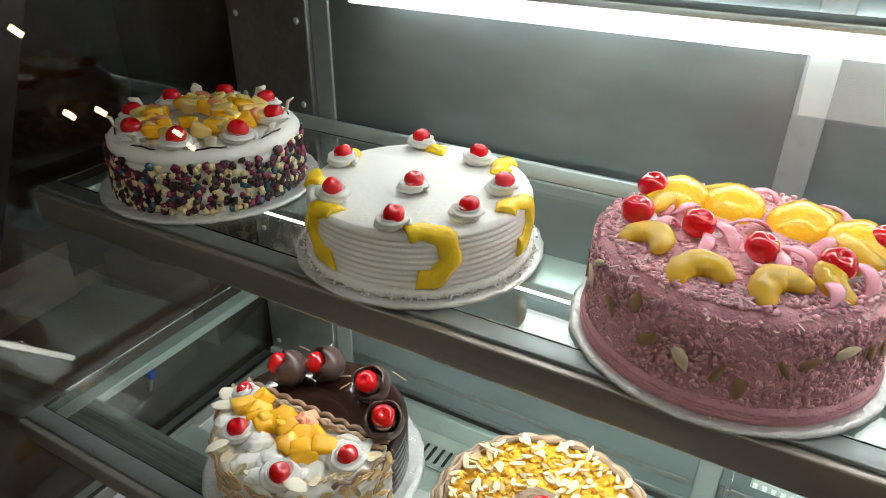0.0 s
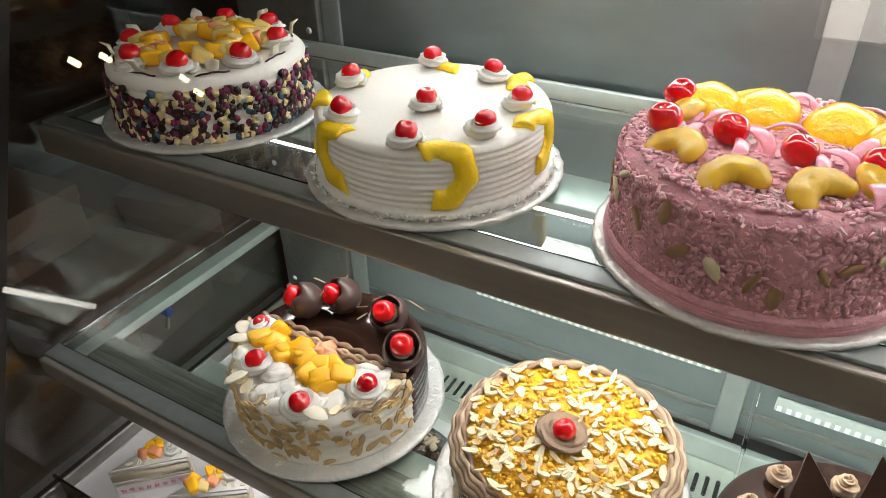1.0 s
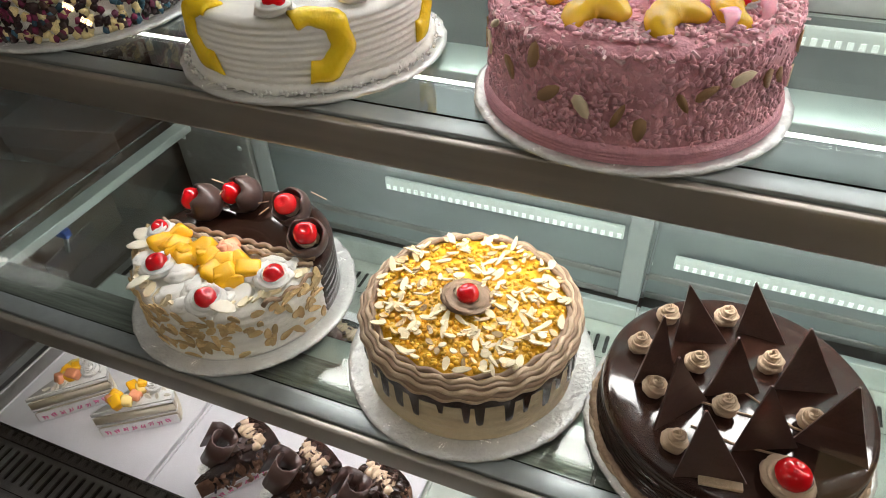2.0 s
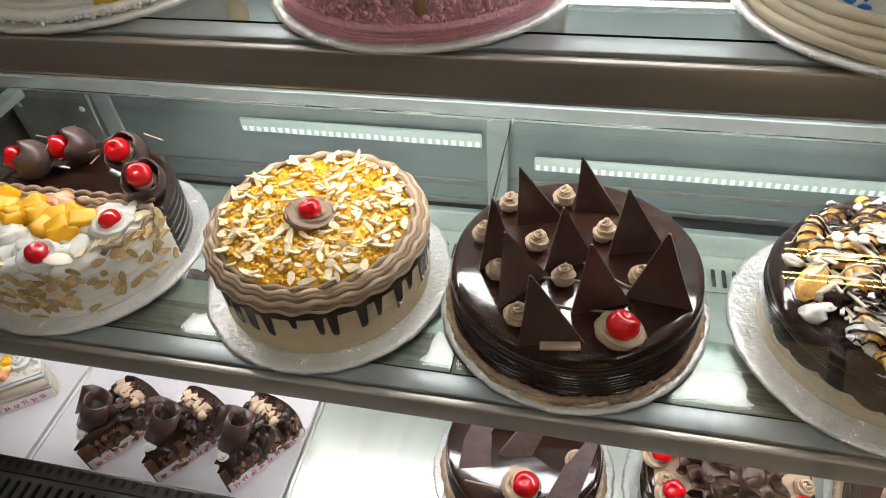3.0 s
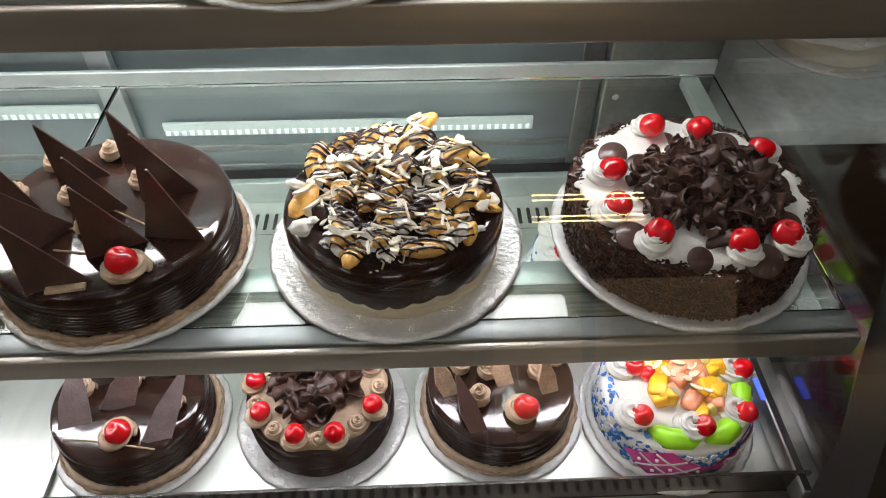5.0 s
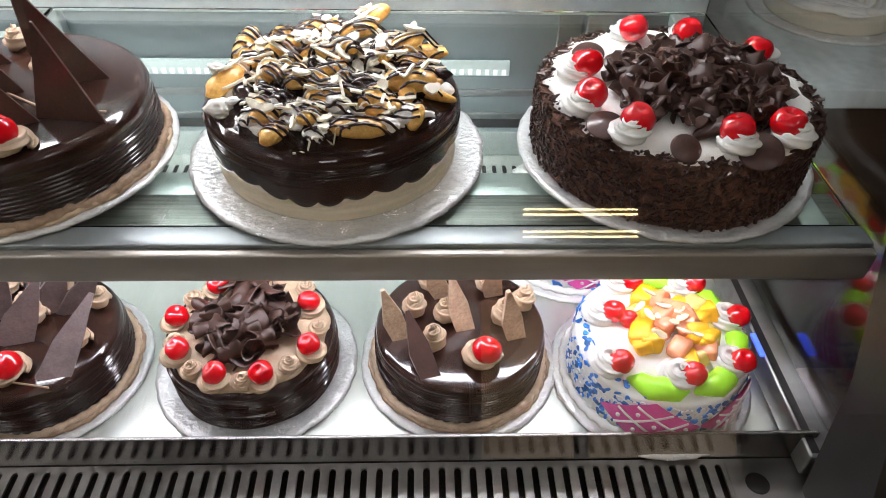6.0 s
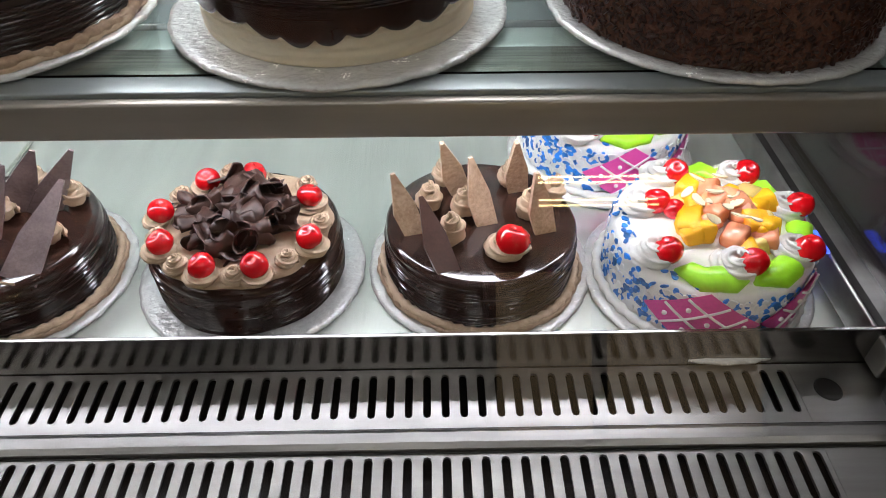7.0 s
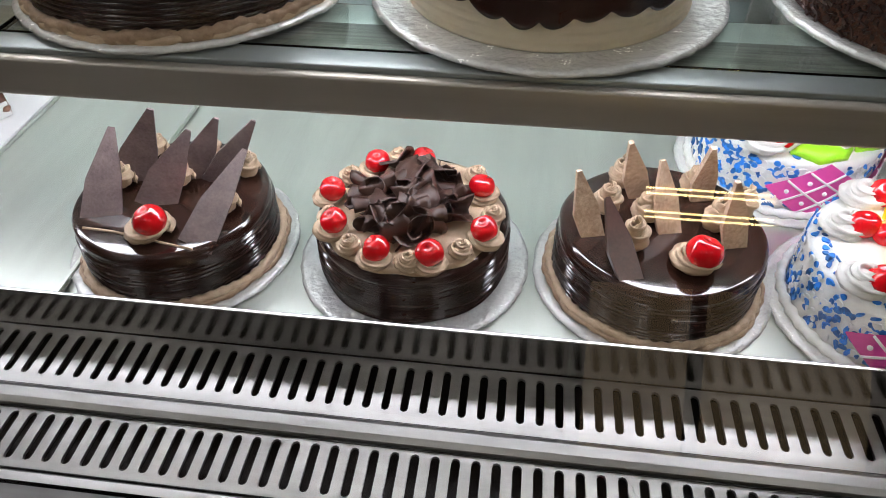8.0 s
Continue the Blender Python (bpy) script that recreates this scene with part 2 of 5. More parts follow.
def tube_path(points, radii, n=8, closed=False, flat=1.0, bm=None):
    """A round string along points; flat squashes it in z."""
    bm = bm or bmesh.new()
    pts = [Vector(p) for p in points]
    k = len(pts)
    rings = []
    for i, p in enumerate(pts):
        d = (pts[(i + 1) % k] - pts[i - 1]) if closed else (pts[min(i + 1, k - 1)] - pts[max(i - 1, 0)])
        d.normalize()
        side = d.cross(Vector((0, 0, 1)))
        side = side.normalized() if side.length > 1e-4 else Vector((1, 0, 0))
        up = side.cross(d)
        r = radii[i] if isinstance(radii, (list, tuple)) else radii
        rings.append([bm.verts.new(p + side * (r * math.cos(2 * math.pi * j / n)) + up * (r * flat * math.sin(2 * math.pi * j / n)))
                      for j in range(n)])
    for i in range(k if closed else k - 1):
        p, q = rings[i], rings[(i + 1) % k]
        for j in range(n):
            bm.faces.new((p[j], p[(j + 1) % n], q[(j + 1) % n], q[j]))
    if not closed:
        bm.faces.new(rings[0][::-1]), bm.faces.new(rings[-1])
    bmesh.ops.recalc_face_normals(bm, faces=bm.faces)
    return bm


def joined(name, shape, poses, material, parent, label):
    """Many small pieces of one shape in one mesh."""
    vs, fs = shape
    v = np.array(vs, float)
    allv, allf = [], []
    for i, m in enumerate(poses):
        mm = np.array(m)
        allv.append(v @ mm[:3, :3].T + mm[:3, 3])
        allf += [tuple(j + i * len(vs) for j in f) for f in fs]
    me = bpy.data.meshes.new(name)
    me.from_pydata(np.concatenate(allv).tolist(), [], allf)
    me.materials.append(material)
    for p in me.polygons:
        p.use_smooth = len(fs) > 12
    ob = part(name, me, material, parent, label)
    return tagged(ob, kind="stuff")


def shape_of(bm):
    bm.verts.index_update()
    out = ([tuple(v.co) for v in bm.verts], [tuple(v.index for v in f.verts) for f in bm.faces])
    bm.free()
    return out


def ball_shape(level=1, jitter=0.0, seed=1):
    bm = bmesh.new()
    bmesh.ops.create_icosphere(bm, subdivisions=level, radius=1)
    rng = random.Random(seed)
    for v in bm.verts:
        v.co *= 1 + rng.uniform(-jitter, jitter)
    return shape_of(bm)


def flake_shape(bend=0.25):
    """An oval flake, one unit long, thin and a little bent."""
    vs, fs = [], []
    for z in (0.05, -0.05):
        for k in range(8):
            a = 2 * math.pi * k / 8
            x, y = 0.5 * math.cos(a), 0.27 * math.sin(a) * (1 - 0.25 * math.cos(a))
            vs.append((x, y, z + bend * x * x))
    fs = [tuple(range(8)), tuple(range(15, 7, -1))] + [(k, k + 8, (k + 1) % 8 + 8, (k + 1) % 8) for k in range(8)]
    return vs, fs


def curl_shape(turns=1.3, r0=0.28, length=1.0):
    """A rolled sheet lying along x."""
    vs, fs = [], []
    k = 14
    for i in range(k):
        a = 2 * math.pi * turns * i / (k - 1)
        r = r0 * (0.45 + 0.55 * i / (k - 1))
        for rr in (r, r - 0.035):
            for x in (-length / 2, length / 2):
                vs.append((x * (1 + 0.12 * math.sin(a * 2)), rr * math.cos(a), rr * math.sin(a)))
    for i in range(k - 1):
        p, q = 4 * i, 4 * i + 4
        fs += [(p, q, q + 1, p + 1), (p + 2, p + 3, q + 3, q + 2), (p, p + 2, q + 2, q), (p + 1, q + 1, q + 3, p + 3)]
    fs += [(0, 1, 3, 2), (4 * k - 4, 4 * k - 2, 4 * k - 1, 4 * k - 3)]
    return vs, fs


CRUMB, FLAKE = ball_shape(1, 0.35, 4), flake_shape()
KNOB = ball_shape(2, 0.06, 9)


def puff_shape():
    """A soft uneven dab of cream."""
    bm = bmesh.new()
    bmesh.ops.create_icosphere(bm, subdivisions=3, radius=1)
    for v in bm.verts:
        v.co *= 1 + 0.35 * noise.noise(v.co * 1.6 + Vector((3, 1, 7))) + 0.16 * noise.noise(v.co * 4.5)
    return shape_of(bm)


PUFF = puff_shape()


def banana_shape():
    """A slightly bent slab of banana with rounded edges, about two units long."""
    bm = tube_path([(-1 + 0.2 * i, 0.0, 0.30 * (1 - (-1 + 0.2 * i) ** 2)) for i in range(11)], [0.35, 0.62, 0.78, 0.85, 0.9, 0.9, 0.9, 0.84, 0.76, 0.6, 0.3], 10, flat=0.75)
    for v in bm.verts:
        v.co *= 1 + 0.10 * noise.noise(v.co * 3.1)
    return shape_of(bm)


BANANA_PIECE = banana_shape()
BOXLET = shape_of(boxed(-0.5, 0.5, -0.5, 0.5, -0.5, 0.5))


def spot(x, y, z, sx, sy=None, sz=None, rx=0.0, ry=0.0, rz=0.0):
    return pose(x, y, z, rx, ry, rz) @ Matrix.Diagonal((sx, sy or sx, sz or sx, 1))


def on_side(a, z, r, sx, sy, sz, spin=0.0, tip=0.0):
    """A pose on a round side at angle a (degrees): z of the piece points outwards."""
    return pose(0, 0, z, 0, 0, a) @ pose(r, 0, 0, 0, 90 + tip, 0) @ pose(0, 0, 0, 0, 0, spin) @ Matrix.Diagonal((sx, sy, sz, 1))


def cherry_mesh():
    bm = bmesh.new()
    bmesh.ops.create_uvsphere(bm, u_segments=24, v_segments=16, radius=1)
    for v in bm.verts:
        d = math.hypot(v.co.x, v.co.y)
        v.co.z *= 0.90
        if v.co.z > 0:
            v.co.z -= 0.30 * math.exp(-(d / 0.28) ** 2)
        v.co *= 1 + 0.07 * noise.noise(v.co * 1.3 + Vector((2, 5, 1))) + 0.025 * noise.noise(v.co * 4)
    return mesh_of(bm, "cherry", CHERRY)


def rosette_bm(r=1.0, h=1.1, turns=2.3):
    """A piped swirl: a ridged rope from a star nozzle, coiled inwards and up to a soft peak."""
    bm = bmesh.new()
    k, n, teeth = 60, 20, 5
    rings = []
    for i in range(k + 1):
        f = i / k
        a = 2 * math.pi * turns * f
        reach = 0.66 * (1 - f) ** 0.8
        rope = 0.36 * (1 - 0.55 * f) * min(1, 0.35 + 5 * f) * (1 if f < 0.93 else max(0.12, (1 - f) / 0.07))
        mid = Vector((reach * math.cos(a), reach * math.sin(a), 0.26 + 0.72 * f ** 1.1))
        out = Vector((math.cos(a), math.sin(a), 0))
        line = []
        for j in range(n):
            b = 2 * math.pi * j / n
            rr = rope * (0.76 + 0.34 * math.cos(teeth * b + 2.2 * a))
            q = mid + out * (rr * math.cos(b)) + Vector((0, 0, rr * math.sin(b)))
            line.append(bm.verts.new((q.x * r, q.y * r, max(q.z, 0.0) * h)))
        rings.append(line)
    for p, q in zip(rings, rings[1:]):
        for j in range(n):
            bm.faces.new((p[j], p[(j + 1) % n], q[(j + 1) % n], q[j]))
    bm.faces.new(rings[0][::-1]), bm.faces.new(rings[-1])
    bmesh.ops.recalc_face_normals(bm, faces=bm.faces)
    return bm


def ruffle_mesh(seed, turns, material):
    """A wide chocolate shaving rolled on itself, with a torn wavy edge; one unit long."""
    rng = random.Random(seed)
    k, w = 20, 7
    ph, amp = rng.uniform(0, 6), rng.uniform(0.015, 0.045)
    lay = []
    for thick in (0.0, 0.035):
        rows = []
        for i in range(k):
            f = i / (k - 1)
            a = 2 * math.pi * turns * f
            line = []
            for j in range(w):
                g = j / (w - 1) - 0.5
                flare = 1 + 0.55 * abs(g) * (1 + math.sin(a * 1.7 + ph))
                r = (0.16 + 0.34 * f) * flare + amp * abs(g) * 2 * math.sin(7 * a + ph) + thick
                line.append((g * (0.85 + 0.25 * math.sin(2 * a + ph)), r * math.cos(a), r * math.sin(a)))
            rows.append(line)
        lay.append(rows)
    bm = bmesh.new()
    v = [[[bm.verts.new(p) for p in line] for line in rows] for rows in lay]
    for s in (0, 1):
        for i in range(k - 1):
            for j in range(w - 1):
                bm.faces.new((v[s][i][j], v[s][i + 1][j], v[s][i + 1][j + 1], v[s][i][j + 1]))
    for i in range(k - 1):
        for j in (0, w - 1):
            bm.faces.new((v[0][i][j], v[0][i + 1][j], v[1][i + 1][j], v[1][i][j]))
    for j in range(w - 1):
        for i in (0, k - 1):
            bm.faces.new((v[0][i][j], v[0][i][j + 1], v[1][i][j + 1], v[1][i][j]))
    bmesh.ops.recalc_face_normals(bm, faces=bm.faces)
    return mesh_of(bm, "chocolate_curl", material)


RUFFLES = [ruffle_mesh(20 + i, (0.7, 1.0, 1.35, 0.8, 1.6, 0.55)[i], CHOC_CURL) for i in range(6)]
CHERRY_MESH = cherry_mesh()
U_TURN = random.Random(5)
ROSETTES = {}


def rosette(parent, x, y, z, r, material, tilt=0.0, rz=0.0, h=1.0, name="rosette"):
    key = material.name
    if key not in ROSETTES:
        ROSETTES[key] = mesh_of(rosette_bm(), "rosette", material)
    return part(name, ROSETTES[key], material, parent, at=pose(x, y, z, tilt + U_TURN.uniform(-7, 7), U_TURN.uniform(-7, 7), rz) @ Matrix.Diagonal((r * 1.32, r * 1.32, r * h * 1.3, 1)))


def cherry(parent, x, y, z, r=0.0115, rx=0.0, ry=0.0, rz=0.0):
    return part("cherry", CHERRY_MESH, CHERRY, parent, at=pose(x, y, z - 0.14 * r, rx, ry, U_TURN.uniform(0, 360)) @ Matrix.Diagonal((r, r, r, 1)))


def board(parent, r, material=FOIL):
    """A foil-covered cake board with a crimped edge."""
    n = 96
    w = [random.uniform(-0.0007, 0.0007) for _ in range(n)]

    def crimp(a, i):
        k = int(round(a / (2 * math.pi) * n)) % n
        return (w[k] + 0.0004 * math.sin(30 * a), w[(k * 7) % n] * 0.5) if i in (2, 3, 4) else (0, 0)
    return part("board", lathe([(0, 0), (r - 0.004, 0), (r, 0.0012), (r, 0.0038), (r - 0.004, 0.0050), (r - 0.010, 0.0042), (0, 0.0042)], n, crimp),
                material, parent, "white foil cake board")


def body(parent, r, h, material, combs=0, depth=0.0009, z0=0.0045, comb_to=1.0, wob=0.0008, name="body", label="", rim=0.007, n=96, dome=0.0, side=None):
    """A cake body with a rounded rim, combed rings on its side and slight hand-made unevenness."""
    prof = [(0, z0), (r, z0)]
    steps = max(8, combs * 5)
    top = h - rim
    for i in range(1, steps + 1):
        z = z0 + (top - z0) * i / steps
        groove = depth * math.cos(2 * math.pi * combs * (z - z0) / (top - z0)) if combs and (z - z0) / (top - z0) <= comb_to else 0
        prof.append((r + groove, z))
    for k in range(1, 5):
        a = math.pi / 2 * k / 4
        prof.append((r - rim + rim * math.cos(a), top + rim * math.sin(a)))
    for f in (0.75, 0.5, 0.25):
        prof.append(((r - rim) * f, h + dome * (1 - f * f)))
    prof.append((0, h + dome))
    off = random.uniform(0, 50)

    def wave(a, i):
        v = Vector((math.cos(a) * 2.2, math.sin(a) * 2.2, prof[i][1] * 30 + off))
        scrape = 0.9 * depth * noise.noise(Vector((math.cos(a) * 2.4 + off, math.sin(a) * 2.4, prof[i][1] * 260))) if combs else 0
        return wob * noise.noise(v) + scrape, (wob * 0.6 * noise.noise(v + Vector((9, 3, 1))) if i > steps else 0)
    ob = part(name, lathe(prof, n, wave), [material, side] if side else material, parent, label)
    if side:
        for p in ob.data.polygons:
            p.material_index = 1 if abs(p.normal.z) < 0.8 and p.center.z < top - 0.10 * (top - z0) else 0
    return ob


def ring(parent, name, r, z, thick, material, waves=0, amp=0.0, radial=0.0, label="", flat=1.0, beads=0, n=160):
    """A piped ring round the cake; beads swell it, waves make it wander."""
    pts, rad = [], []
    ph = random.uniform(0, 6)
    for k in range(n):
        a = 2 * math.pi * k / n
        s = math.sin(waves * a + ph)
        rr = r + radial * math.cos(waves * a + ph) + 0.0006 * noise.noise(Vector((math.cos(a) * 3, math.sin(a) * 3, z * 40)))
        pts.append((rr * math.cos(a), rr * math.sin(a), z + amp * s))
        rad.append(thick * (1 + (0.22 * math.sin(beads * a) if beads else 0.06 * math.sin(9 * a + ph))))
    return part(name, tube_path(pts, rad, 8, True, flat), material, parent, label)


def shard(parent, x0, y0, x1, y1, z, h, apex, lean=0.0, material=CHOC_SHARD, name="chocolate_shard", thick=0.0022):
    """A thin triangular chocolate sheet standing on the line from (x0, y0) to (x1, y1)."""
    a, b = Vector((x0, y0, z - 0.004)), Vector((x1, y1, z - 0.004))
    a, b = a.lerp(b, -0.06), a.lerp(b, 1.10)
    d = (b - a)
    nrm = Vector((-d.y, d.x, 0)).normalized()
    tip = a + d * apex + Vector((0, 0, h)) + nrm * lean
    m1, m2 = a.lerp(tip, 0.5), b.lerp(tip, 0.5) + nrm * 0.0012
    bm = bmesh.new()
    t = nrm * thick / 2
    front = [bm.verts.new(p + t) for p in (a, b, m2, tip + d * 0.02, tip - d * 0.01, m1)]
    back = [bm.verts.new(p - t) for p in (a, b, m2, tip + d * 0.02, tip - d * 0.01, m1)]
    bm.faces.new(front), bm.faces.new(back[::-1])
    for i in range(6):
        bm.faces.new((front[i], back[i], back[(i + 1) % 6], front[(i + 1) % 6]))
    bmesh.ops.recalc_face_normals(bm, faces=bm.faces)
    return part(name, bm, material, parent, smooth=False)


def kite(parent, base, tip, width, material, name="chocolate_shard", thick=0.0025, foot=0.5):
    """A long pointed sheet from base to tip, widest above its foot."""
    b, t = Vector(base), Vector(tip)
    d = t - b
    side = Vector((1, 0.25, 0)).cross(d).cross(d).normalized()
    nrm = side.cross(d).normalized() * thick / 2
    out = [b - side * width * foot, b + side * width * foot, b + d * 0.42 + side * width * 0.46, t + side * width * 0.05,
           t - side * width * 0.09, b + d * 0.5 - side * width * 0.36]
    bm = bmesh.new()
    f, k = [bm.verts.new(p + nrm) for p in out], [bm.verts.new(p - nrm) for p in out]
    bm.faces.new(f), bm.faces.new(k[::-1])
    for i in range(6):
        bm.faces.new((f[i], k[i], k[(i + 1) % 6], f[(i + 1) % 6]))
    bmesh.ops.recalc_face_normals(bm, faces=bm.faces)
    return part(name, bm, material, parent, smooth=False)


def drape(q, r, h, lift, rim=0.006):
    """Radius and height of a point q along the way from the top over the rim and down the side."""
    arc = rim * math.pi / 2
    if q < 0:
        return r - rim + q, h + lift
    if q < arc:
        a = q / rim
        return r - rim + (rim + lift) * math.sin(a), h - rim + (rim + lift) * math.cos(a)
    return r + lift, h - rim - (q - arc)


def pineapple(parent, angle, r, h, inner=0.014, outer=0.034, start=-100, sweep=215, shift=0.012):
    """A cut pineapple ring laid over the rim of a cake."""
    bm = bmesh.new()
    nu, nv = 22, 6
    grid = {}
    for s in (0, 1):
        for i in range(nu + 1):
            for j in range(nv + 1):
                a = radians(start + sweep * i / nu)
                f = j / nv
                w = (inner + (outer - inner) * f) * (1 + 0.05 * math.sin(a * 7))
                p, q = w * math.cos(a), w * math.sin(a) + shift
                edge = math.sin(math.pi * min(1, max(0, f))) ** 0.5 if 0 < j < nv else 0.0
                lift = (0.0015 + 0.0048 * edge) if s else 0.0002
                rr, zz = drape(q, r, h, lift)
                th = radians(angle) + p / r
                grid[s, i, j] = bm.verts.new((rr * math.cos(th), rr * math.sin(th), zz))
    for s in (0, 1):
        for i in range(nu):
            for j in range(nv):
                f = [grid[s, i, j], grid[s, i + 1, j], grid[s, i + 1, j + 1], grid[s, i, j + 1]]
                bm.faces.new(f if s else f[::-1])
    for i in range(nu):
        bm.faces.new((grid[0, i, 0], grid[0, i + 1, 0], grid[1, i + 1, 0], grid[1, i, 0]))
        bm.faces.new((grid[1, i, nv], grid[1, i + 1, nv], grid[0, i + 1, nv], grid[0, i, nv]))
    for j in range(nv):
        bm.faces.new((grid[1, 0, j], grid[1, 0, j + 1], grid[0, 0, j + 1], grid[0, 0, j]))
        bm.faces.new((grid[0, nu, j], grid[0, nu, j + 1], grid[1, nu, j + 1], grid[1, nu, j]))
    bmesh.ops.recalc_face_normals(bm, faces=bm.faces)
    return part("pineapple_slice", bm, PINEAPPLE, parent)


def crescent_mesh():
    """A fat mandarin segment: a bent wedge with faint cross ribs."""
    pts, rad = [], []
    for i in range(25):
        f = i / 24
        a = radians(-105 + 210 * f)
        pts.append((0.60 * math.cos(a), 0.60 * math.sin(a), 0.0))
        rad.append((0.10 + 0.34 * math.sin(math.pi * f) ** 0.45) * (1 + 0.035 * math.cos(math.pi * 8 * f)))
    bm = tube_path(pts, rad, 14)
    for v in bm.verts:
        v.co *= 1 + 0.05 * noise.noise(v.co * 5)
    return mesh_of(bm, "mandarin_slice", PEACH)


PEACH_MESH = crescent_mesh()


CUBES = {}


def fruit(parent, x, y, z, s, material, name="fruit_cube"):
    if material.name not in CUBES:
        bm = bmesh.new()
        bmesh.ops.create_cube(bm, size=1.0)
        bmesh.ops.bevel(bm, geom=list(bm.edges), offset=0.20, segments=2, affect="EDGES", profile=0.5)
        for v in bm.verts:
            v.co *= 1.08 + 0.16 * noise.noise(v.co * 1.8 + Vector((len(CUBES) * 3.0, 0, 0)))
        CUBES[material.name] = mesh_of(bm, name, material)
    return part(name, CUBES[material.name], material, parent,
                at=pose(x, y, z, random.uniform(-25, 25), random.uniform(-25, 25), random.uniform(0, 90))
                @ Matrix.Diagonal((s * random.uniform(0.9, 1.3), s * random.uniform(0.8, 1.0), s * random.uniform(0.7, 0.95), 1)))


def drip_coat(parent, r, z_top, base, lengths, material, label, n=180, thick=0.0018, name="glaze"):
    """A glaze band on the side whose lower edge runs down in drips. lengths(angle) is how far it reaches."""
    bm = bmesh.new()
    rows = 9
    g = []
    for i in range(n):
        a = 2 * math.pi * i / n
        end = max(0.006, z_top - base - lengths(a))
        col = []
        for j in range(rows + 1):
            f = j / rows
            z = z_top + (end - z_top) * f
            t = thick * (1.0 if f < 0.85 else 1.15) * (1 if f < 0.999 else 0.1)
            col.append(bm.verts.new(((r + t) * math.cos(a), (r + t) * math.sin(a), z)))
        g.append(col)
    for i in range(n):
        p, q = g[i], g[(i + 1) % n]
        for j in range(rows):
            bm.faces.new((p[j], p[j + 1], q[j + 1], q[j]))
    bmesh.ops.recalc_face_normals(bm, faces=bm.faces)
    return part(name, bm, material, parent, label)


# ---------------------------------------------------------------- the room
X0, X1 = -0.885, 0.885
BACK = 0.50
LEAN_Y, LEAN_Z, LEAN_K = -0.160, 0.655, 0.41


def front_y(z):
    return LEAN_Y + LEAN_K * (z - LEAN_Z)


def setting(name, bm, material, label, smooth=False):
    return tagged(part(name, bm, material, smooth=smooth), label, name.split("_")[0], kind="structure")


setting("floor", boxed(-4, 4, -4, 2.5, -0.1, 0.0), FLOOR, "brown tiled shop floor in the dark")
setting("ceiling", boxed(-4, 4, -4, 2.5, 2.8, 2.9), DARK_WALL, "dark shop ceiling above the case")
setting("wall_north", boxed(-4, 4, 2.5, 2.6, 0, 2.8), DARK_WALL, "dark brown shop wall")
setting("wall_south", boxed(-4, 4, -4.1, -4, 0, 2.8), DARK_WALL, "dark brown shop wall")
setting("wall_west", boxed(-4.1, -4, -4, 2.5, 0, 2.8), DARK_WALL, "dark brown shop wall")
setting("wall_east", boxed(4, 4.1, -4, 2.5, 0, 2.8), DARK_WALL, "dark brown shop wall")


def ceiling_panel(x, y):
    t = thing("ceiling_light", x, y, 2.8, "warm white square panel light on the ceiling", "ceiling light", "ceiling lights of the shop")
    part("frame", boxed(-0.32, 0.32, -0.32, 0.32, -0.022, 0.0, 0.004), ALU, t)
    part("diffuser", boxed(-0.29, 0.29, -0.29, 0.29, -0.027, -0.0225, 0.001), CEILING_LAMP, t)


for px_, py_ in ((-1.5, -1.5), (0.2, -2.0), (1.7, -1.4), (1.5, 1.5)):
    ceiling_panel(px_, py_)

gold = thing("bar_lamp", 1.16, -2.45, 1.15, "golden bar lamp on a brown stand", "lamp")
part("backing", boxed(-0.27, 0.27, -0.03, -0.012, -0.09, 0.09, 0.004), BLACK, gold)
part("stand", boxed(-0.03, 0.03, -0.05, -0.0305, -1.15, 0.05, 0.004), BLACK, gold)
part("foot", boxed(-0.2, 0.2, -0.15, 0.10, -1.1495, -1.13, 0.004), BLACK, gold)
for zz in (-0.058, -0.036, 0.036, 0.058):
    part("bar", boxed(-0.245, 0.245, -0.0115, 0.0, zz - 0.0035, zz + 0.0035, 0.0015), GOLD_LAMP, gold)

# Emission stands in for warm light on a brown surface mirrored in the glass.
AMBER_GLOW = mat("brown panel with added amber glow", (0.30, 0.20, 0.11), 0.5, 0, 0.2, 3, emit=((1.0, 0.70, 0.36), 0.26))
bar = thing("bar_counter", 1.32, -2.82, 0, "brown counter with an added amber glow on its front", "counter")
part("carcass", boxed(-0.60, 0.60, -0.19, 0.19, 0.0, 0.84, 0.006), LAMINATE, bar)
part("worktop", boxed(-0.62, 0.62, -0.21, 0.21, 0.8405, 0.87, 0.004), LAMINATE, bar)
part("front_panel", boxed(-0.57, 0.57, 0.1905, 0.198, 0.12, 0.82, 0.002), AMBER_GLOW, bar, "brown panel with added amber glow")


def wall_spot(y, z):
    t = thing("wall_spot", -3.999, y, z, "small warm spotlight on the dark wall", "spotlight", "spotlights on the wall")
    part("base", lathe([(0, 0), (0.05, 0), (0.05, 0.012), (0.03, 0.02), (0.03, 0.05), (0, 0.05)], 20), BLACK, t, at=pose(0, 0, 0, 0, 90, 0))
    part("bulb", boxed(0.0505, 0.066, -0.042, 0.042, -0.018, 0.018, 0.006), WARM_BULB, t)


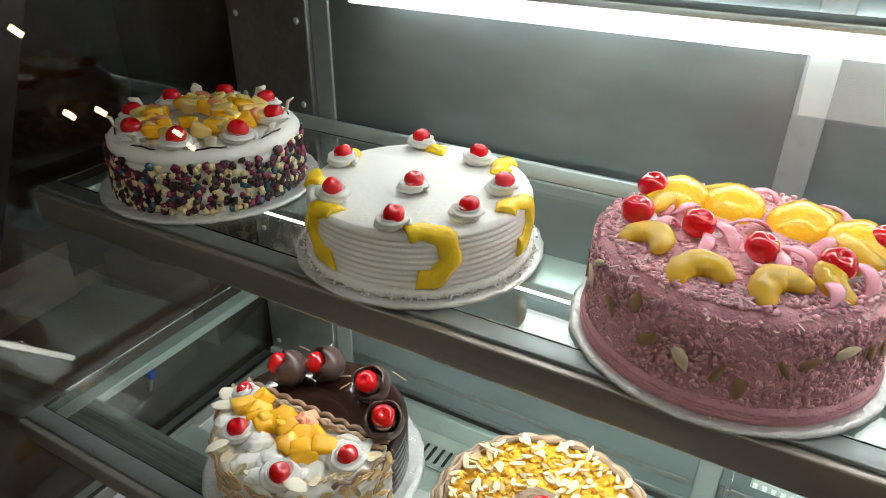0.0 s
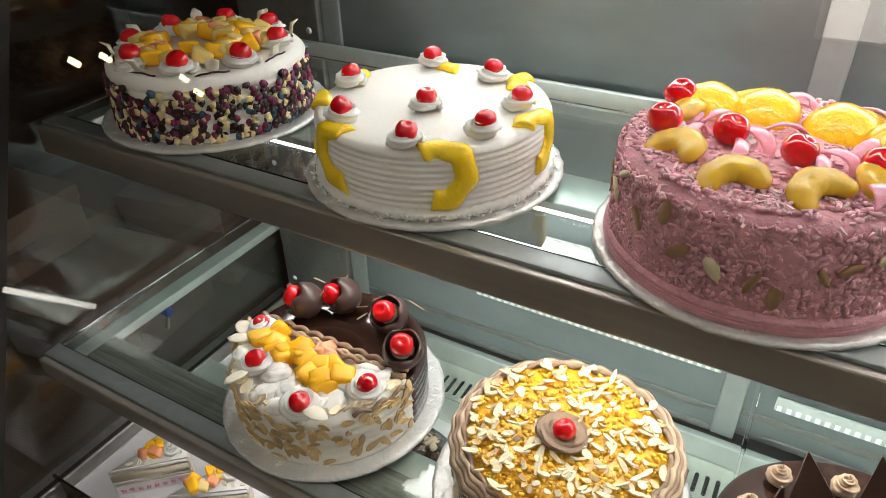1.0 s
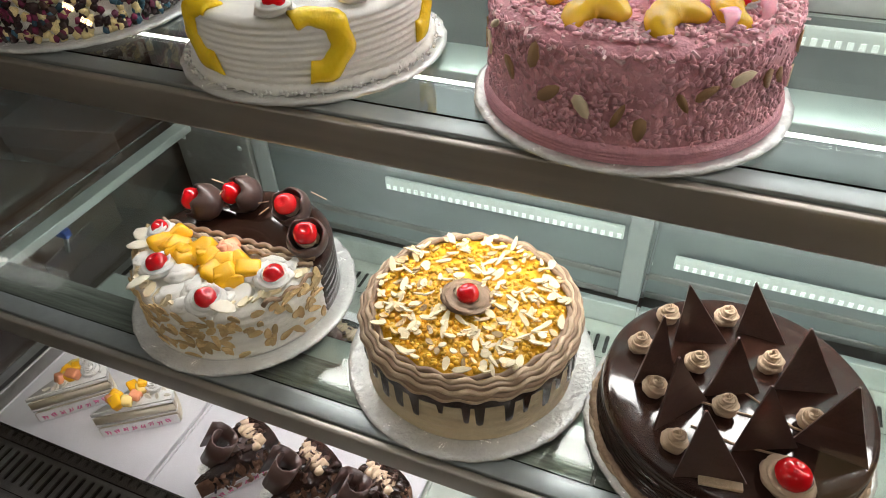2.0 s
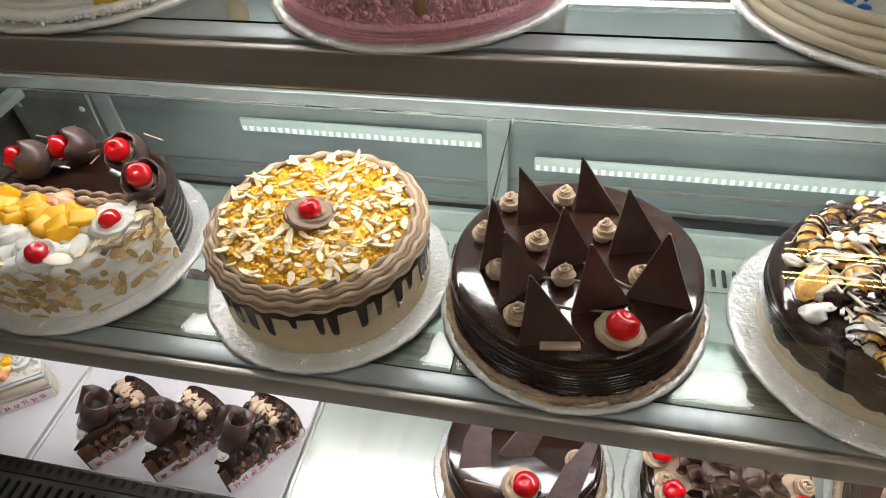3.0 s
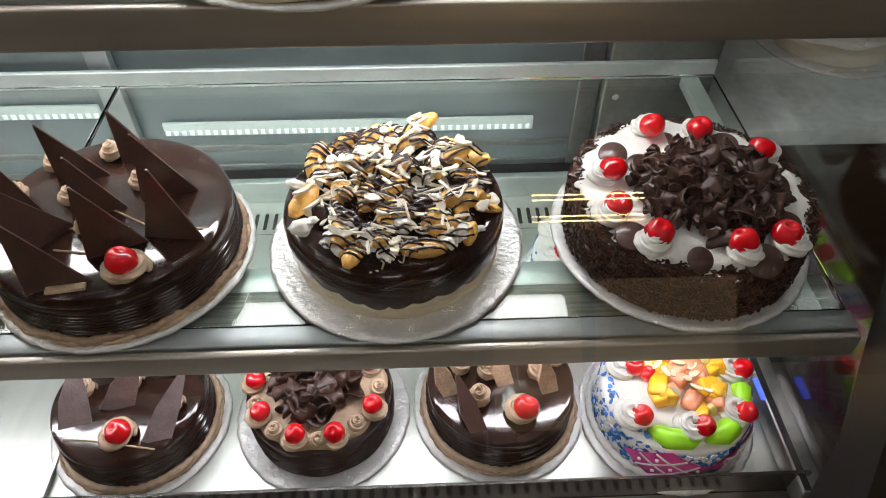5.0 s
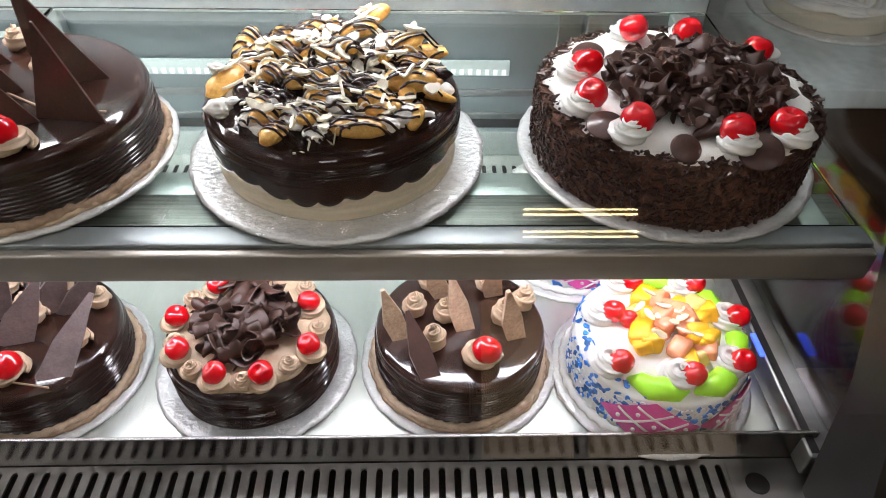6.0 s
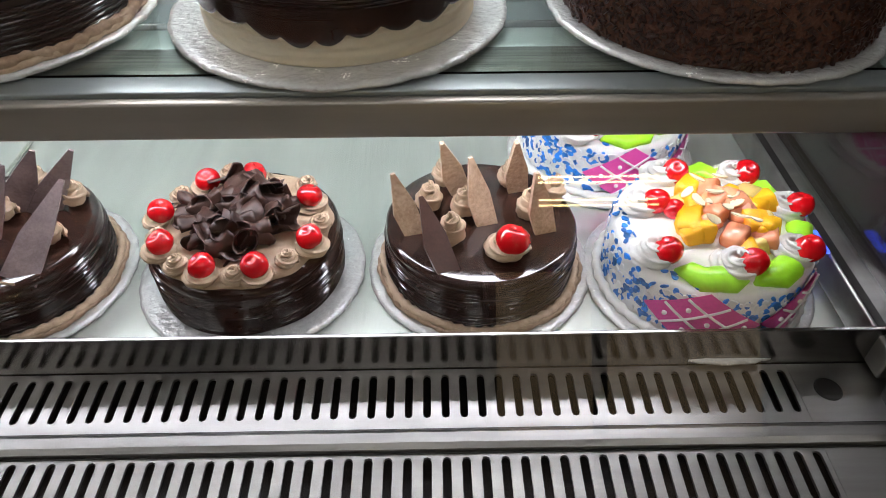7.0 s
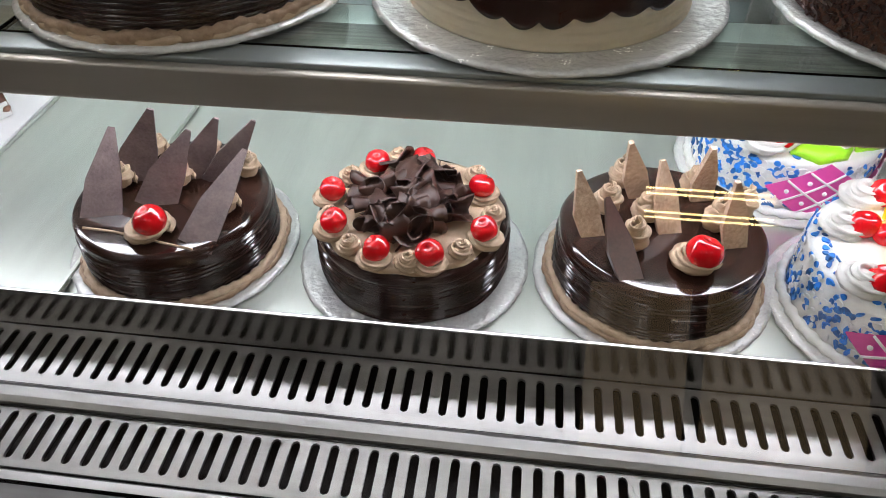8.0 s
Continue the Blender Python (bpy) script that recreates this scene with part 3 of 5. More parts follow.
for yy_, zz_ in ((-1.57, 2.18), (-2.06, 1.93), (-2.23, 2.05), (-2.83, 2.21), (-2.99, 2.18)):
    wall_spot(yy_, zz_)
t_ = thing("wall_tube", -3.999, -2.55, 0.52, "white tube lamp low on the wall", "lamp")
part("fitting", boxed(0.0, 0.03, -0.36, 0.36, -0.03, 0.03, 0.004), BLACK, t_)
part("tube", boxed(0.0305, 0.05, -0.33, 0.33, -0.018, 0.018, 0.006), COOL_TUBE, t_)

# ---------------------------------------------------------------- the case
case = thing("display_case", 0, 0, 0, "lit steel and glass cake display case", "display case")
part("base_cabinet", boxed(X0 - 0.02, X1 + 0.02, -0.19, BACK + 0.03, 0.0, 0.56, 0.004), LAMINATE, case, "brown laminate base")
# Solid black slab below the grille paints the darkness inside the slots.
part("dark_backdrop", boxed(X0, X1, -0.19, BACK, 0.561, 0.600), BLACK, case, smooth=False)
part("deck", boxed(X0, X1, -0.050, 0.475, 0.646, 0.658, 0.001), STEEL_DECK, case, "bright satin steel deck", smooth=False)
part("deck_lip", boxed(X0, X1, -0.0565, -0.0525, 0.640, 0.700, 0.001), STEEL_POLISHED, case, "steel lip", smooth=False)
part("deck_back_rail", boxed(X0, X1, 0.476, 0.490, 0.640, 0.700, 0.002), ALU, case)
part("front_rail", boxed(X0, X1, -0.262, -0.1905, 0.56, 0.652, 0.003), STEEL, case)

# sliding steel doors at the back, in two planes
for a, b, yy in ((-0.72, -0.010, 0.4985), (-0.045, 0.72, 0.512)):
    door = part("sliding_door", boxed(a, b, yy, yy + 0.010, 0.705, 1.512, 0.001), STEEL_BACK, case, "scuffed steel sliding door", smooth=False)
    for u in (a, b - 0.034):
        part("stile", boxed(u, u + 0.034, yy - 0.004, yy + 0.0135, 0.702, 1.513, 0.002), STILE if u < 0.5 else STEEL_POST, door)
    for w in (0.702, 0.742, 1.490):
        part("rail", boxed(a + 0.0345, b - 0.0345, yy - 0.003, yy + 0.0125, w, w + 0.012, 0.002), STEEL_POST, door)
for a, b in ((X0, -0.7205), (0.7205, X1)):
    post = part("corner_post", boxed(a, b, 0.485, 0.53, 0.60, 1.515, 0.003), STEEL_POST, case, "dark riveted steel corner post")
    for w in range(6):
        for u in (a + 0.02, b - 0.02):
            part("rivet", lathe([(0, 0.003), (0.004, 0.002), (0.0055, 0), (0.0055, -0.001)], 10), ALU, post, at=pose(u, 0.485, 0.72 + w * 0.13, 90, 0, 0))

top = part("canopy", boxed(X0 - 0.02, X1 + 0.02, 0.215, BACK + 0.035, 1.516, 1.56, 0.004), LAMINATE, case, "brown canopy")
part("canopy_trim", boxed(X0 - 0.02, X1 + 0.02, 0.200, 0.2145, 1.512, 1.562, 0.003), STEEL_LIP, top)

# end panels of glass in steel channels, and black edges along the leaning front glass
for sx, a, b in ((-1, X0 - 0.014, X0 - 0.008), (1, X1 + 0.008, X1 + 0.014)):
    outline = [(front_y(0.66) + 0.012, 0.66), (BACK + 0.03, 0.66), (BACK + 0.03, 1.510), (front_y(1.51) + 0.012, 1.510)]
    part("end_glass", prism(outline, a, b), GLASS, case, smooth=False).visible_shadow = False
    ch = part("end_channel", boxed(min(a, a + 0.020 * -sx) - 0.004, max(b, b + 0.020 * -sx) + 0.004, -0.125 if sx < 0 else -0.078, 0.475, 0.6585, 0.692, 0.003), STEEL, case)
    part("groove", boxed((a + b) / 2 - 0.020 * sx - 0.004, (a + b) / 2 - 0.020 * sx + 0.004, -0.12 if sx < 0 else -0.074, 0.47, 0.6924, 0.6932), BLACK, ch, smooth=False)
    e0, e1, e2 = (-0.060, 0.008, 0.008) if sx < 0 else (-0.030, 0.080, 0.034)
    edge = [(front_y(0.60) + e0, 0.60), (front_y(0.60) + e1, 0.60), (front_y(0.80) + e2, 0.80), (front_y(1.51) + e2, 1.51), (front_y(1.51) + e0, 1.51)]
    part("edge_post", prism(edge, a - (0.012 if sx < 0 else 0.025), b + 0.012), BLACK, case, "black edge post", smooth=False)
pane = [(front_y(0.654) - 0.045, 0.654), (front_y(0.654) - 0.040, 0.654), (front_y(1.51) - 0.040, 1.51), (front_y(1.51) - 0.045, 1.51)]
part("front_glass", prism(pane, X0 - 0.001, X1 + 0.001), GLASS, case, "clear leaning front glass", smooth=False).visible_shadow = False


def slotted(x0, count, pitch, y0, y1, ya, yb, width, z, thick=0.003):
    """A plate from y0 to y1 with a row of round-ended slots from ya to yb, one cell a slot."""
    bm = bmesh.new()
    hole = []
    r = width / 2
    for k in range(5):
        a = math.pi * k / 4
        hole.append((r * math.cos(a), yb - r + r * math.sin(a)))
    for k in range(5):
        a = math.pi + math.pi * k / 4
        hole.append((r * math.cos(a), ya + r + r * math.sin(a)))
    p = pitch / 2
    outer = [(p, yb - r), (p, y1), (0, y1), (-p, y1), (-p, yb - r), (-p, ya + r), (-p, y0), (0, y0), (p, y0), (p, ya + r)]
    for c in range(count):
        xc = x0 + pitch * (c + 0.5)
        h = [bm.verts.new((xc + x, y, z)) for x, y in hole]
        hd = [bm.verts.new((xc + x, y, z - thick)) for x, y in hole]
        o = [bm.verts.new((xc + x, y, z)) for x, y in outer]
        for i in range(10):
            j = (i + 1) % 10
            bm.faces.new((o[i], o[j], h[j], h[i]))
            bm.faces.new((h[i], h[j], hd[j], hd[i]))
    bmesh.ops.remove_doubles(bm, verts=bm.verts, dist=1e-5)
    bmesh.ops.recalc_face_normals(bm, faces=bm.faces)
    return bm


grille = part("grille", slotted(-0.865, 106, 0.0157, -0.118, -0.0575, -0.1075, -0.0635, 0.0068, 0.655), STEEL, case, "slotted steel air grille", smooth=False)
part("grille_row", slotted(-0.865, 106, 0.0157, -0.190, -0.1385, -0.1835, -0.1425, 0.0072, 0.653), STEEL, grille, smooth=False)
ridge = [(-0.1385, 0.650), (-0.1375, 0.657), (-0.133, 0.660), (-0.124, 0.660), (-0.1195, 0.657), (-0.1180, 0.650)]
part("grille_ridge", prism(ridge, X0, X1), STEEL, grille, smooth=False)
for ys, zs in ((-0.1194, 0.6560), (-0.1400, 0.6537)):
    part("seam", boxed(X0 + 0.001, X1 - 0.001, ys, ys + 0.0014, zs - 0.003, zs), BLACK, grille, smooth=False)
for a, b in ((X0, -0.8652), (0.7994, X1)):
    part("grille_end", boxed(a, b, -0.118, -0.0575, 0.650, 0.655), STEEL, grille, smooth=False)
    part("grille_end", boxed(a, b, -0.190, -0.1385, 0.648, 0.653), STEEL, grille, smooth=False)
# The plate is uncut: a black disc paints the drain hole's dark inside.
part("drain_hole_disc", lathe([(0, 0.0004), (0.009, 0.0004), (0.011, 0.0010), (0.012, 0.0)], 20), BLACK, grille, at=pose(0.826, -0.085, 0.655, 0, 0, 0))
part("vent", slotted(-0.60, 80, 0.0157, 0.395, 0.455, 0.405, 0.445, 0.0065, 0.6605, 0.0015), STEEL_DECK, case, "slotted vent strip", smooth=False)
# Black sheet on the deck stands in for the shade inside the vent slots.
part("vent_dark", boxed(-0.60, 0.656, 0.396, 0.454, 0.6583, 0.6588), BLACK, case, smooth=False)


def shelf(y0, z, lip_h):
    s = thing("glass_shelf", 0, 0, z, "greenish glass shelf with a dull steel front lip", "shelf", "glass shelves of the case")
    for a, b in ((X0 + 0.006, -0.0015), (0.0015, X1 - 0.008)):
        part("glass_pane", boxed(a, b, y0 + 0.0345, 0.474, -0.008, 0.0, 0.0012), SHELF_GLASS, s, smooth=False).visible_shadow = False
    part("front_lip", boxed(X0 + 0.004, X1 - 0.006, y0, y0 + 0.010, -lip_h, -0.004, 0.0025), STEEL_LIP, s, "dull steel front lip")
    part("lip_ledge", boxed(X0 + 0.004, X1 - 0.006, y0 + 0.0102, y0 + 0.0343, -0.0110, -0.0006, 0.0015), STILE, s, "satin steel ledge")
    part("back_rail", boxed(X0 + 0.004, X1 - 0.006, 0.475, 0.4835, -0.012, 0.020, 0.002), ALU, s, "aluminium back rail")
    for a in (X0 + 0.03, X1 - 0.056):
        part("bracket", boxed(a, a + 0.026, y0 + 0.035, 0.474, -0.024, -0.0085, 0.002), ALU, s)
    return s


shelf(0.107, 1.206, 0.041)
SHELF_M = shelf(-0.006, 0.900, 0.034)


def tube(x0, x1, y, z, half, lit, label, deep=0.006):
    t = thing("tube_light", 0, y, z, label, "light", "tube lights of the case")
    part("diffuser", boxed(x0, x1, -half, half, -deep, 0.0, 0.002), lit, t)
    part("housing", boxed(x0 - 0.01, x1 + 0.01, -half - 0.004, half + 0.004, 0.0004, 0.010, 0.002), ALU, t)


tube(-0.60, 0.70, 0.452, 1.440, 0.020, LIGHT_TOP, "long white tube light at the top of the doors", 0.024)
part("lamp_channel", boxed(X0 + 0.01, X1 - 0.01, 0.0285, 0.080, -0.018, -0.0095, 0.002), STEEL_STREAK, SHELF_M, "brushed steel channel under the glass")
# The canopy-edge tube is an added fill; no lamp is known there.
tube(-0.45, 0.75, 0.245, 1.510, 0.012, LIGHT_FILL, "added white fill tube under the canopy edge, no known lamp")
tube(-0.72, 0.66, 0.262, 1.1865, 0.028, LIGHT_MID, "long white tube light under the glass shelf")
tube(-0.66, 0.835, 0.095, 0.8805, 0.014, LIGHT_LOW, "long white tube light under the glass shelf")


def led_strip(x0, x1, y, z):
    t = thing("led_strip", (x0 + x1) / 2, y, z, "dotted white light strip in a clear sleeve", "light strip", "light strips on the doors")
    w = (x1 - x0) / 2
    part("sleeve", boxed(-w, w, 0.0, 0.006, -0.008, 0.016, 0.002), LED_BODY, t)
    k = int(2 * w / 0.0125)
    joined("diode", BOXLET, [spot(-w + 0.0125 * (i + 0.5), -0.0006, -0.001, 0.0062, 0.003, 0.008) for i in range(k)], LED, t, "row of small white diodes")


led_strip(-0.45, -0.05, 0.488, 0.835)
led_strip(0.03, 0.62, 0.500, 0.790)
led_strip(0.10, 0.62, 0.500, 1.158)

# ---------------------------------------------------------------- cakes on the upper glass shelf
ZT, ZM, ZD = 1.2065, 0.9005, 0.6587
CAKES = "cakes in the display case"
rnd = random.Random(11)
U = rnd.uniform


def disc(r):
    """A random place inside a circle."""
    a, d = U(0, 2 * math.pi), r * math.sqrt(U(0, 1))
    return d * math.cos(a), d * math.sin(a)


def sprinkle_cake(x, y):
    c = thing("fruit_cake", x, y, ZT, "white cream cake with coloured side chips and fruit on top", "cake", CAKES)
    board(c, 0.140)
    body(c, 0.1185, 0.079, CREAM, 7, 0.0007, label="white cream", wob=0.002, rim=0.012)
    for m, share, what in ((CHIP_DARK, 520, "dark"), (CHIP_WINE, 300, "wine red"), (CHIP_CREAM, 330, "cream"), (CHIP_TEAL, 120, "teal")):
        joined("chips", CRUMB, [on_side(U(0, 360), 0.008 + 0.058 * U(0, 1) ** 1.3, 0.1200, *(U(0.0042, 0.0062) for _ in range(3)), U(0, 90))
                                for _ in range(share)], m, c, what + " chocolate chips")
    kinds = (MANGO, PEAR, PEAR, PAPAYA, MANGO, PEAR)
    for i in range(60):
        px, py = disc(0.078)
        fruit(c, px, py, 0.087 + 0.012 * (1 - math.hypot(px, py) / 0.076) + U(-0.002, 0.003), U(0.015, 0.022), kinds[i % 6])
    for k in range(8):
        a = radians(-62 + 45 * k)
        px, py = 0.091 * math.cos(a), 0.091 * math.sin(a)
        rosette(c, px, py, 0.078, 0.021, CREAM, rz=k * 31, h=0.55)
        cherry(c, px, py, 0.0945, 0.0125, U(-20, 20), U(-20, 20))
        a += radians(22)
        wing = tube_path([(0, 0, 0), (0.006, 0, 0.008), (0.004, 0, 0.018), (0.010, 0, 0.026)], [0.003, 0.007, 0.008, 0.002], 8, flat=0.22)
        part("white_chocolate_petal", wing, WHITE_CHOC, c, at=pose(0.097 * math.cos(a), 0.097 * math.sin(a), 0.080, U(-25, 25), 25, math.degrees(a)))
        pts = [(0.106 * math.cos(a + t * 0.06), 0.106 * math.sin(a + t * 0.06), 0.0815 + 0.0015 * math.sin(3 * t) - 0.0008 * abs(t)) for t in (-3, -2, -1, 0, 1, 2, 3)]
        part("chocolate_line", tube_path(pts, 0.0011, 6), CHOC, c)


def pineapple_cake(x, y):
    c = thing("pineapple_cake", x, y, ZT, "white combed cream cake with pineapple slices and cherries", "cake", CAKES)
    board(c, 0.137)
    body(c, 0.120, 0.073, CREAM, 10, 0.0011, label="white combed cream", rim=0.006)
    ring(c, "piped_base", 0.121, 0.009, 0.0048, CREAM, beads=60, waves=12, amp=0.0008)
    joined("base_crumbs", CRUMB, [on_side(U(0, 360), U(0.006, 0.011), U(0.122, 0.131), *(U(0.0012, 0.0025) for _ in range(3))) for _ in range(260)],
           WHITE_SUGAR, c, "white sugar crumbs")
    for px, py in ((0.036, -0.105), (0.086, -0.052), (-0.050, -0.085), (-0.099, -0.003), (-0.051, 0.087), (0.030, 0.078), (0.090, 0.018), (0.010, -0.028)):
        rosette(c, px, py, 0.0725, 0.0165, CREAM, rz=U(0, 90), h=0.9)
        cherry(c, px + 0.001, py - 0.001, 0.0905, 0.0105, U(-25, 25), U(-25, 25))
    for a, sh, start in ((-108, 0.024, 70), (-58, 0.026, -122), (-4, 0.020, -125), (48, 0.006, -110), (176, 0.016, 75), (104, 0.004, -100), (-150, 0.024, 80)):
        pineapple(c, a, 0.1205, 0.0735, inner=0.016, outer=0.038, start=start, sweep=U(205, 225), shift=sh)


def pink_cake(x, y):
    c = thing("pink_cake", x, y, ZT, "pink crumbed cream cake with mandarin slices, nuts and cherries", "cake", CAKES)
    board(c, 0.137)
    body(c, 0.1265, 0.018, PINK, 3, 0.0012, label="smooth pink base", name="base", rim=0.004)
    body(c, 0.122, 0.094, PINK, 0, wob=0.004, z0=0.012, label="crumbed pink cream", rim=0.016, dome=0.003)
    joined("side_crumbs", CRUMB, [on_side(U(0, 360), U(0.018, 0.090), U(0.1210, 0.1235), U(0.0014, 0.0048), U(0.0010, 0.0022), U(0.001, 0.0024), U(0, 180)) for _ in range(4200)],
           PINK_CRUMB, c, "pink cream crumbs")
    joined("top_crumbs", CRUMB, [spot(*disc(0.114), 0.0955 + U(-0.001, 0.0015), U(0.0018, 0.0052), U(0.0014, 0.003), U(0.001, 0.003), U(0, 90), 0, U(0, 90)) for _ in range(1400)],
           PINK_CRUMB, c, "pink cream crumbs")
    joined("pale_shreds", BOXLET, [spot(d * math.cos(a), d * math.sin(a), 0.0955 - max(0, d - 0.108) * 0.7 + U(-0.001, 0.002), U(0.003, 0.008), 0.0022, 0.0018, U(-40, 40), U(-40, 40), U(0, 180))
                                   for a, d in [(U(0, 6.28), U(0.085, 0.124)) for _ in range(650)]], PALE_PINK, c, "pale pink shreds")
    for i in range(34):
        vs, fs = FLAKE
        bm = bmesh.new()
        made = [bm.verts.new(v) for v in vs]
        for f in fs:
            bm.faces.new([made[k] for k in f])
        part("nut_slice", bm, NUT if i % 3 else ALMOND, c, at=on_side(i * 137.5, U(0.026, 0.086), 0.1245, U(0.016, 0.024), U(0.010, 0.020), 0.016, U(0, 180)))
    for a, spin in ((-141, -160), (-101, -155), (-63, -150), (-28, -160), (12, -150), (60, -120), (118, -130), (168, -150)):
        part("mandarin_slice", PEACH_MESH, PEACH, c, at=pose(0, 0, 0, 0, 0, a) @ pose(0.093, 0, 0.0985, 0, 20, 0) @ pose(0, 0, 0, 0, 0, spin + U(-8, 8)) @ Matrix.Diagonal((0.028, 0.028, 0.019, 1)))
    for px, py, a in ((-0.018, 0.052, 60), (0.039, 0.043, 20), (0.084, 0.026, 120), (-0.066, 0.050, 0)):
        part("peach_half", lathe([(0, 0), (0.026, 0), (0.0275, 0.004), (0.024, 0.012), (0.015, 0.018), (0, 0.0205)], 28, lambda t, i: (0.001 * math.sin(5 * t), 0)), PEACH, c,
             at=pose(px, py, 0.095, 24 + U(-6, 6), U(-8, 8), a * 0))
    for px, py in ((-0.088, -0.015), (-0.036, -0.015), (0.016, -0.033), (0.069, -0.032), (0.100, 0.030), (-0.090, 0.045)):
        rosette(c, px + 0.006, py + 0.004, 0.093, 0.014, WHITE_SUGAR, rz=U(0, 90), h=0.6)
        cherry(c, px, py, 0.1095, 0.0142, U(-25, 25), U(-25, 25))
    for px, py, turn in ((-0.060, -0.022, 60), (-0.026, -0.040, 70), (-0.012, -0.010, 100), (0.030, -0.048, 75), (0.044, -0.022, 110), (0.072, -0.068, 70), (0.090, -0.030, 80),
                         (-0.050, 0.018, 30), (0.004, 0.012, 20), (0.058, 0.006, 40), (-0.075, 0.02, 80), (0.02, -0.07, 95), (0.0, 0.085, 20), (0.06, 0.075, 150)):
        wide = U(0.7, 1.1)
        pts = [(0.021 * wide * math.sin(t), 0.004 * math.sin(2 * t), 0.012 * math.cos(t) + 0.002) for t in (-1.7, -1.3, -0.9, -0.45, 0, 0.45, 0.9, 1.3, 1.7)]
        part("pink_ribbon", tube_path(pts, [0.002, 0.0042, 0.005, 0.0058, 0.006, 0.0058, 0.005, 0.004, 0.002], 8, flat=0.28), PINK_PETAL, c,
             at=pose(px, py, 0.0935, U(-25, 25), U(-10, 10), turn + U(-15, 15)))


def blue_flecks(c, r, z0, z1, k):
    joined("blue_flecks", FLAKE, [on_side(U(0, 360), U(z0, z1), r, U(0.005, 0.010), U(0.006, 0.012), 0.012, U(0, 180)) for _ in range(k)], BLUE, c, "blue sugar flecks")
    joined("white_flecks", FLAKE, [on_side(U(0, 360), U(z0, z1), r + 0.0006, U(0.005, 0.009), U(0.006, 0.010), 0.012, U(0, 180)) for _ in range(k // 2)],
           WHITE_SUGAR, c, "white sugar flecks")


def blue_cream_cake(x, y):
    c = thing("blue_cream_cake", x, y, ZT, "blue and white flecked cream cake on a ringed cream base", "cake", CAKES)
    board(c, 0.137)
    for i in range(4):
        ring(c, "piped_base", 0.127 - 0.0035 * i, 0.009 + 0.0062 * i, 0.0046, IVORY, waves=7, amp=0.0008)
    body(c, 0.112, 0.085, CREAM, 0, label="white cream", wob=0.002)
    blue_flecks(c, 0.1125, 0.028, 0.080, 380)
    for k in range(7):
        a = 2 * math.pi * k / 7
        rosette(c, 0.085 * math.cos(a), 0.085 * math.sin(a), 0.084, 0.019, CREAM, h=0.8)
        cherry(c, 0.085 * math.cos(a), 0.085 * math.sin(a), 0.104)


sprinkle_cake(-0.703, 0.250)
pineapple_cake(-0.371, 0.238)
pink_cake(-0.047, 0.232)
blue_cream_cake(0.343, 0.222)


# ---------------------------------------------------------------- cakes on the lower glass shelf
def half_turn(profile, a0, a1, n=48):
    """A profile turned through part of a circle, closed by its two cut faces."""
    bm = bmesh.new()
    cols = []
    for k in range(n + 1):
        a = radians(a0 + (a1 - a0) * k / n)
        cols.append([bm.verts.new((r * math.cos(a), r * math.sin(a), z)) for r, z in profile])
    for p, q in zip(cols, cols[1:]):
        for i in range(len(profile) - 1):
            if profile[i][0] > 1e-5 or profile[i + 1][0] > 1e-5:
                bm.faces.new((p[i], p[i + 1], q[i + 1], q[i]))
    bmesh.ops.remove_doubles(bm, verts=bm.verts, dist=1e-6)
    bmesh.ops.holes_fill(bm, edges=bm.edges)
    bmesh.ops.recalc_face_normals(bm, faces=bm.faces)
    return bm


